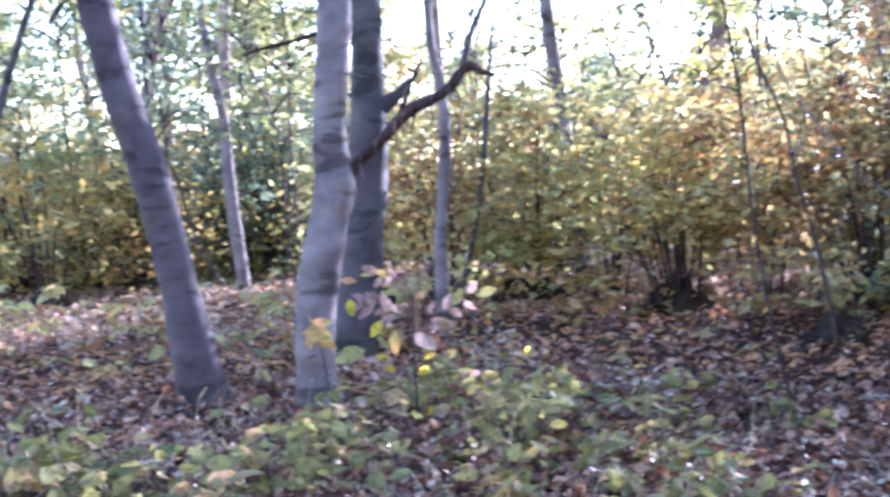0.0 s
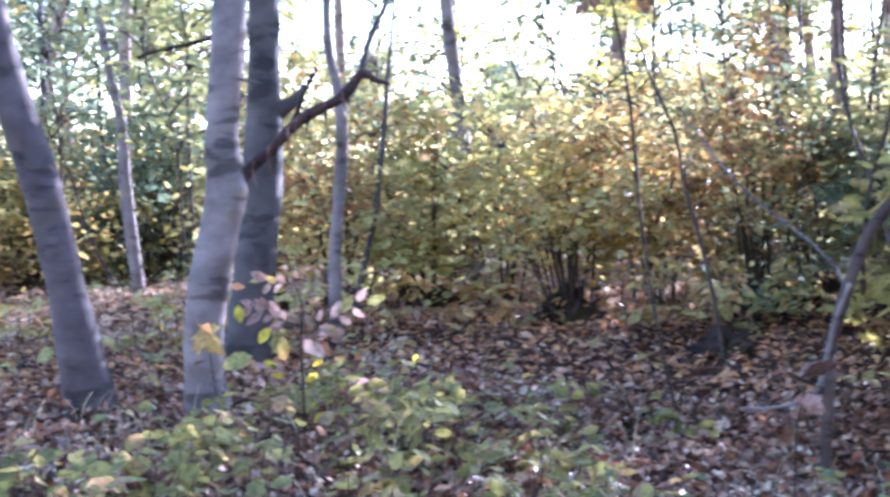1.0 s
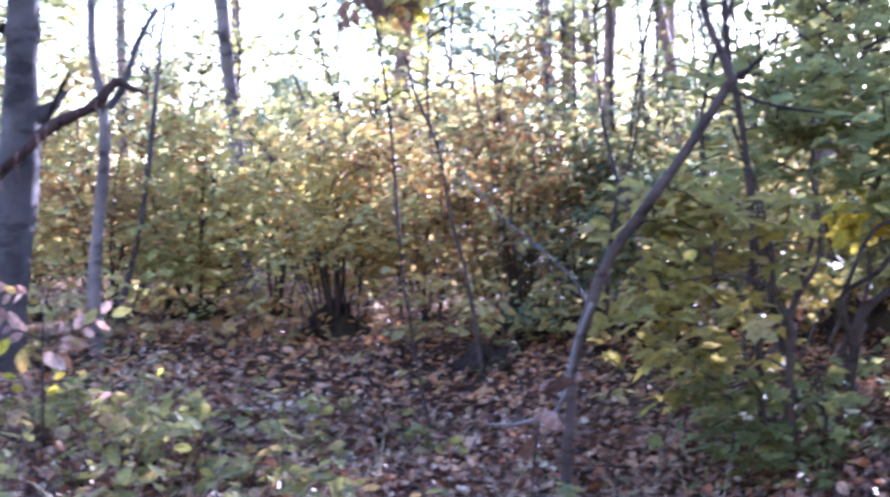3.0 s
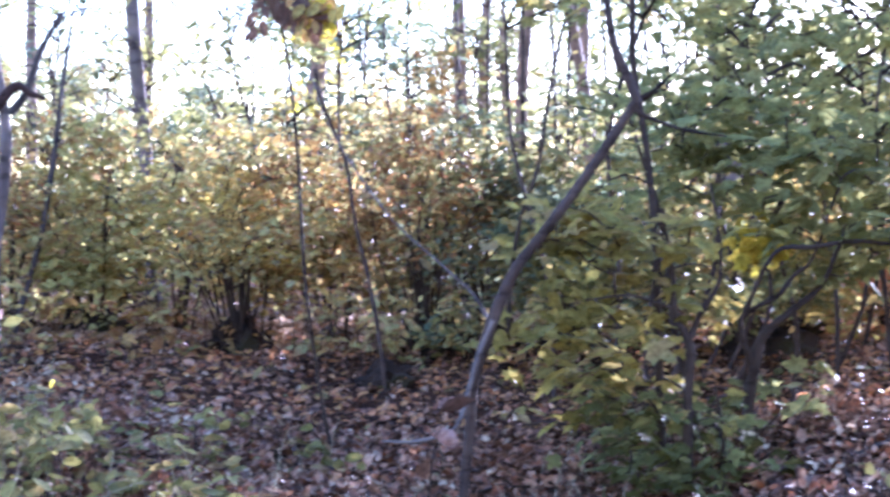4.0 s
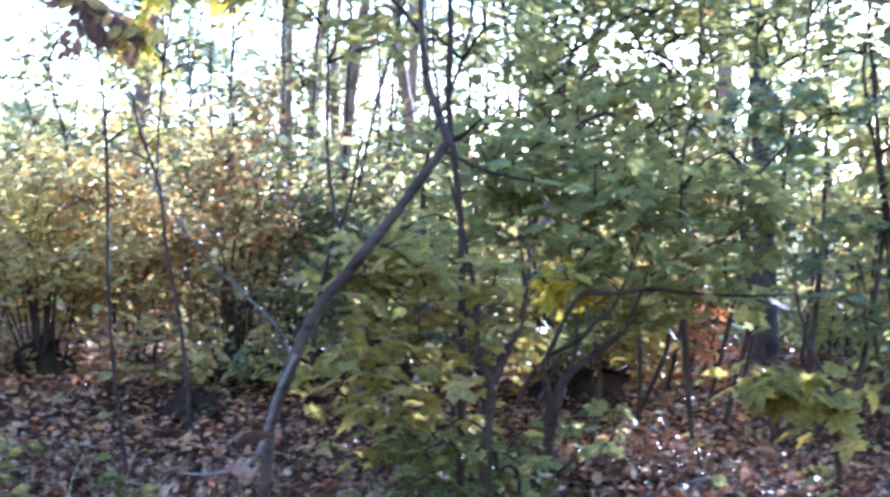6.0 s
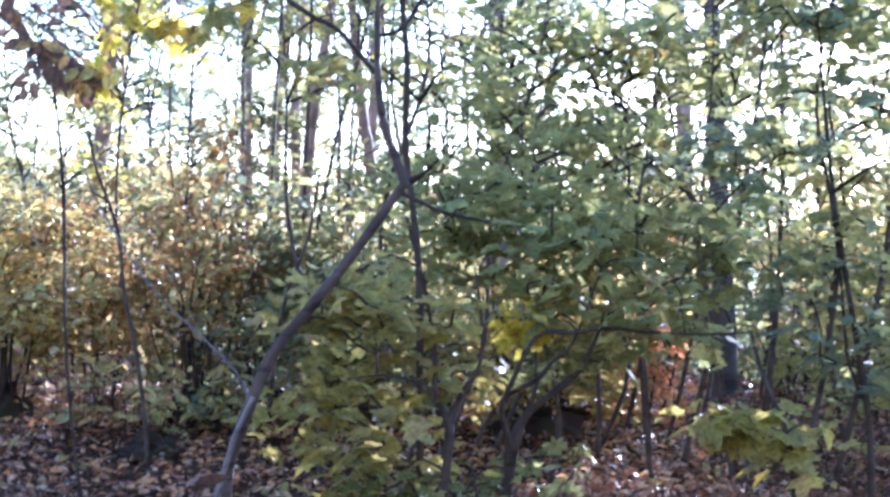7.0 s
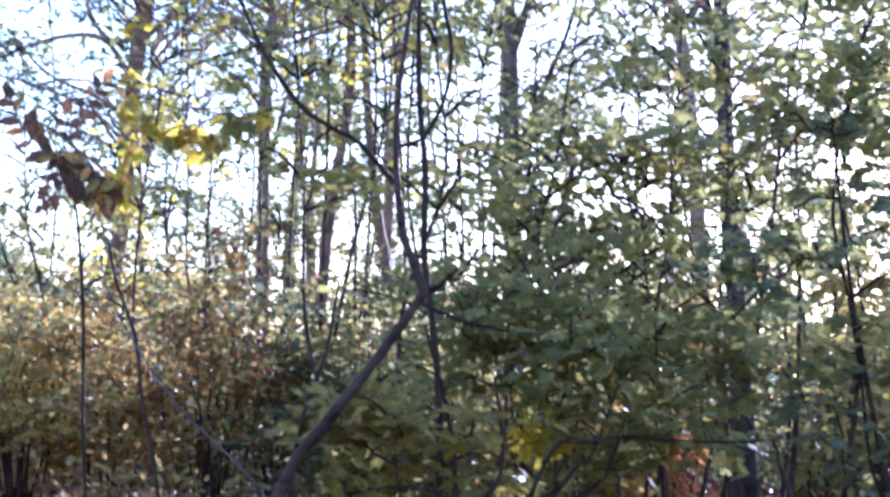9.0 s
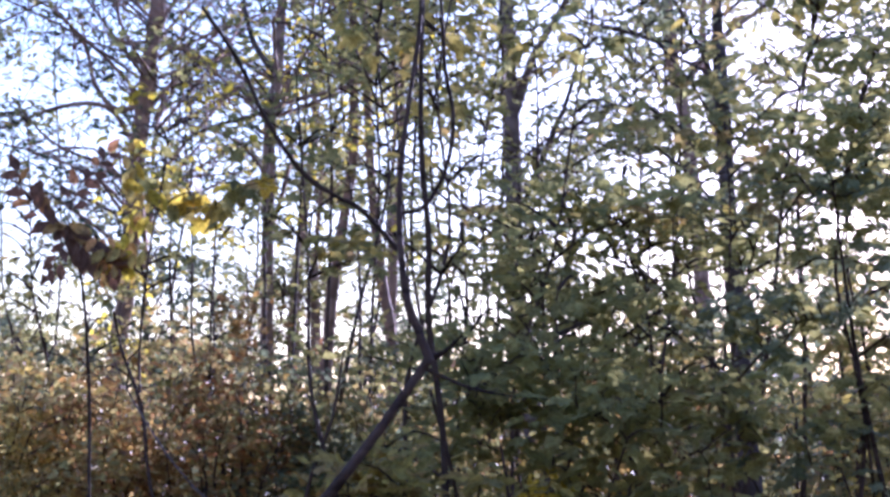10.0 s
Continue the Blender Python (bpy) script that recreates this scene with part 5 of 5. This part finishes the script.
dry = thing("seedling", -2.01, 5.93, "dry seedling with pinkish, red and yellow hanging leaves", "plant")
limb("stem", [(-2.01, 5.93, 0.4, 0.006), (-2.01, 5.93, 0.82, 0.006), (-2.01, 5.93, 0.94, 0.005), (-2.00, 5.93, 1.11, 0.004)], BARK_TWIG, dry, sides=6, steps=5, seed=1300)
leafy_twig(dry, [(-2.0, 5.93, 1.11), (-2.02, 5.92, 1.18), (-2.08, 5.9, 1.21), (-2.16, 5.87, 1.21)], 6, 0.07, (PINK, PINK, GOLD), 0.6)
leafy_twig(dry, [(-2.03, 5.92, 1.02), (-2.21, 5.86, 1.12)], 9, 0.075, (PINK,))
leafy_twig(dry, [(-1.98, 5.93, 0.98), (-1.89, 5.96, 1.04), (-1.73, 6.01, 1.1)], 9, 0.078, (PINK, PINK, HERB))
leafy_twig(dry, [(-2.04, 5.92, 0.96), (-1.9, 5.96, 0.97)], 6, 0.095, (PINK, BROWN, PINK))
for place, tip, size, mat in (((-2.25, 5.84, 1.12), (0.1, 0, -1), 0.08, YELLOW), ((-2.22, 5.85, 1.19), (-1, 0, 0.1), 0.07, ORANGE), ((-2.13, 5.89, 1.02), (-0.6, 0, -0.8), 0.09, YELLOW), ((-2.08, 5.9, 0.98), (0, 0, -1), 0.11, GOLD), ((-2.2, 5.86, 0.9), (-1, 0, -0.3), 0.15, OLIVE)):
    hanging_leaf(dry, place, tip, size, mat)
for k in range(26):
    hanging_leaf(dry, (-1.95 + PR.normal() * 0.2, 6.0 + PR.normal() * 0.1, 0.74 + PR.normal() * 0.08), (PR.normal(), PR.normal() * 0.3, -0.2 + 0.4 * PR.normal()), PR.uniform(0.045, 0.08), (HERB, YELLOW, HERB, PINK)[k % 4], OVAL)
seedling("thin seedling with one broad ochre leaf before the trunk",
         [[(-2.45, 6.22, 0.46, 0.005), (-2.52, 6.26, 0.72, 0.004), (-2.55, 6.28, 0.93, 0.003)], [(-2.5, 6.25, 0.66, 0.003), (-2.43, 6.24, 0.8, 0.002)]],
         [(-2.6, 6.27, 0.97, 0.17, GOLD, LOBED), (-2.53, 6.26, 0.95, 0.15, ORANGE, LOBED), (-2.57, 6.25, 0.93, 0.13, GOLD, OVAL), (-2.5, 6.26, 0.76, 0.08, BROWN, OVAL), (-2.46, 6.24, 0.7, 0.09, PINK, OVAL), (-2.56, 6.28, 0.84, 0.07, BROWN, OVAL)], 1340)
BR = np.random.default_rng(1381)
spray = thing("withered_spray", -0.84, 7.5, "sapling top with withered brown and orange hanging leaves", "plant")
limb("stem", [(-0.84, 7.5, 2.7, 0.008), (-0.84, 7.48, 2.74, 0.007), (-0.84, 7.38, 2.75, 0.005)], BARK_TWIG, spray, sides=6, seed=1380)
leafy_twig(spray, [(-0.84, 7.38, 2.75), (-0.87, 7.37, 2.72), (-1.00, 7.35, 2.81), (-1.11, 7.34, 3.00)], 17, 0.105, (BROWN, BROWN, RUST), 0.1)
leafy_twig(spray, [(-0.84, 7.38, 2.75), (-0.82, 7.38, 2.91), (-0.72, 7.39, 3.03), (-0.66, 7.40, 3.13)], 12, 0.085, (BROWN, BROWN, BROWN, ORANGE), 0.15)
leafy_twig(spray, [(-0.86, 7.37, 2.75), (-0.75, 7.39, 2.63), (-0.59, 7.40, 2.54)], 24, 0.125, (BROWN, RUST, BROWN, BROWN), 0.08)
leafy_twig(spray, [(-0.83, 7.38, 2.70), (-0.88, 7.37, 2.56), (-0.93, 7.36, 2.49)], 7, 0.08, (BROWN,), 0.2)
for (px, py, pz), wide, tall, n, mats in (((-0.60, 7.40, 2.59), 0.07, 0.06, 34, (GOLD, ORANGE, YELLOW)), ((-0.54, 7.41, 3.03), 0.02, 0.07, 18, (YELLOW, GOLD)), ((-0.51, 7.41, 2.78), 0.03, 0.06, 14, (GOLD, YELLOW))):
    for k in range(n):
        hanging_leaf(spray, (px + BR.normal() * wide, py + BR.normal() * 0.03, pz + BR.normal() * tall), (BR.normal() * 0.6, BR.normal() * 0.3, -0.8), BR.uniform(0.06, 0.1), mats[k % len(mats)])
drooping = seedling("thin young stem with drooping green leaves behind the shrubs",
         [[(-0.219, 11.64, 0.16, 0.013), (-0.234, 11.64, 1.50, 0.011), (-0.248, 11.64, 2.81, 0.009), (-0.277, 11.64, 3.76, 0.006), (-0.584, 11.61, 3.84, 0.003), (-0.905, 11.59, 3.92, 0.002)], [(-0.263, 11.64, 3.62, 0.006), (-0.073, 11.64, 3.78, 0.003), (0.146, 11.64, 3.84, 0.002)]],
         [(-0.365, 11.62, 3.66, 0.237, GREEN, LOBED), (-0.292, 11.64, 3.62, 0.250, GREEN, LOBED), (-0.219, 11.64, 3.72, 0.225, GREEN, LOBED), (-0.438, 11.62, 3.76, 0.225, GREEN, LOBED), (-0.613, 11.61, 3.78, 0.225, GREEN, LOBED),
          (-0.073, 11.64, 3.78, 0.225, YELLOW, LOBED), (0.073, 11.64, 3.81, 0.200, GREEN, LOBED), (-0.803, 11.59, 3.87, 0.213, GREEN, LOBED), (-0.146, 11.64, 3.54, 0.213, YELLOW, LOBED), (-0.409, 11.62, 3.51, 0.200, YELLOW, LOBED)], 1420)
for k in range(20):
    f = k / 19
    hanging_leaf(drooping, (-0.95 + 1.1 * f, 11.6 + PR.normal() * 0.05, 3.82 - 0.16 * math.sin(f * 3.1) + PR.normal() * 0.05), (PR.normal() * 0.7, PR.normal() * 0.3, -0.7), PR.uniform(0.15, 0.23), (GREEN, GREEN, SAGE, YELLOW)[k % 4], LOBED if k % 3 else OVAL)


seedling("dry stalk with curled withered brown leaves by the sapling",
         [[(-0.02, 5.62, 0.26, 0.006), (0.0, 5.63, 0.6, 0.004), (0.06, 5.65, 0.86, 0.002)]],
         [(0.05, 5.65, 0.86, 0.13, PINK, CURLED), (0.02, 5.65, 0.8, 0.16, BROWN, CURLED), (-0.01, 5.65, 0.72, 0.13, PINK, CURLED), (-0.03, 5.64, 0.62, 0.12, BROWN, CURLED)], 1450)
# Yellow and gold here also stand in for sun falling on the spray.
YR = np.random.default_rng(1460)
seedling("maple seedling with a dense yellow leaf spray, sunlight put into its colour",
         [[(1.56, 7.4, 0.4, 0.008), (1.55, 7.38, 0.9, 0.006), (1.6, 7.36, 1.36, 0.003)], [(1.55, 7.38, 0.9, 0.004), (1.44, 7.36, 1.1, 0.003)]],
         [(1.6 + YR.normal() * 0.08, 7.33 + YR.normal() * 0.06, 1.43 + YR.normal() * 0.055, 0.085, YELLOW, LOBED) for _ in range(70)]
         + [(1.43 + YR.normal() * 0.035, 7.35 + YR.normal() * 0.04, 1.12 + YR.normal() * 0.06, 0.07, GOLD, OVAL) for _ in range(26)], 1470)


# ---- dry grass blades and twigs lying in the foreground ----
def dry_blades(label, pts, seed):
    r = np.random.default_rng(seed)
    out = []
    for i, a in enumerate(pts):
        d = r.normal(size=2) * 0.1
        h = r.uniform(0.12, 0.32)
        out.append(tube_arrays([(*a, 0.003), (a[0] + d[0] * 0.4, a[1] + d[1] * 0.4, a[2] + h * 0.7, 0.0025), (a[0] + d[0], a[1] + d[1], a[2] + h, 0.001)], 3, 3, 0, i))
    ob = mesh_object("dry_grass", *joined(out), STRAW, None, "", True)
    return tagged(ob, label, "grass", kind="stuff")


dry_blades("straw-coloured dry grass blades on the bank", patches(160, 40, -10, 36, 4.4, 7.5, 0.25, 51), 52)
FALLEN = "fallen twigs on the leaf litter"
for i in range(16):
    q = scatter(1, 4.8, 9.5, -24, 33)[0]
    a, ln = rng.uniform(0, 6.28), rng.uniform(0.3, 0.9)
    e = q + np.array([math.cos(a) * ln, math.sin(a) * ln * 0.6, 0])
    m = (q + e) / 2 + np.array([0, 0, 0.05 + 0.04 * rng.random()])
    m[2] = float(ground_z(m[0], m[1])) + rng.uniform(0.03, 0.08)
    e[2] = float(ground_z(e[0], e[1])) + 0.02
    v, l, f = tube_arrays([(*q, 0.008), (*m, 0.007), (*e, 0.003)], 6, 5, 0.1, 60 + i)
    tagged(mesh_object("fallen_twig", v, l, f, BARK_PALE if i % 3 == 0 else BARK_TWIG, None, "", True, tuple(q)),
           "thin bare fallen twig lying on leaf litter", "twig", FALLEN)
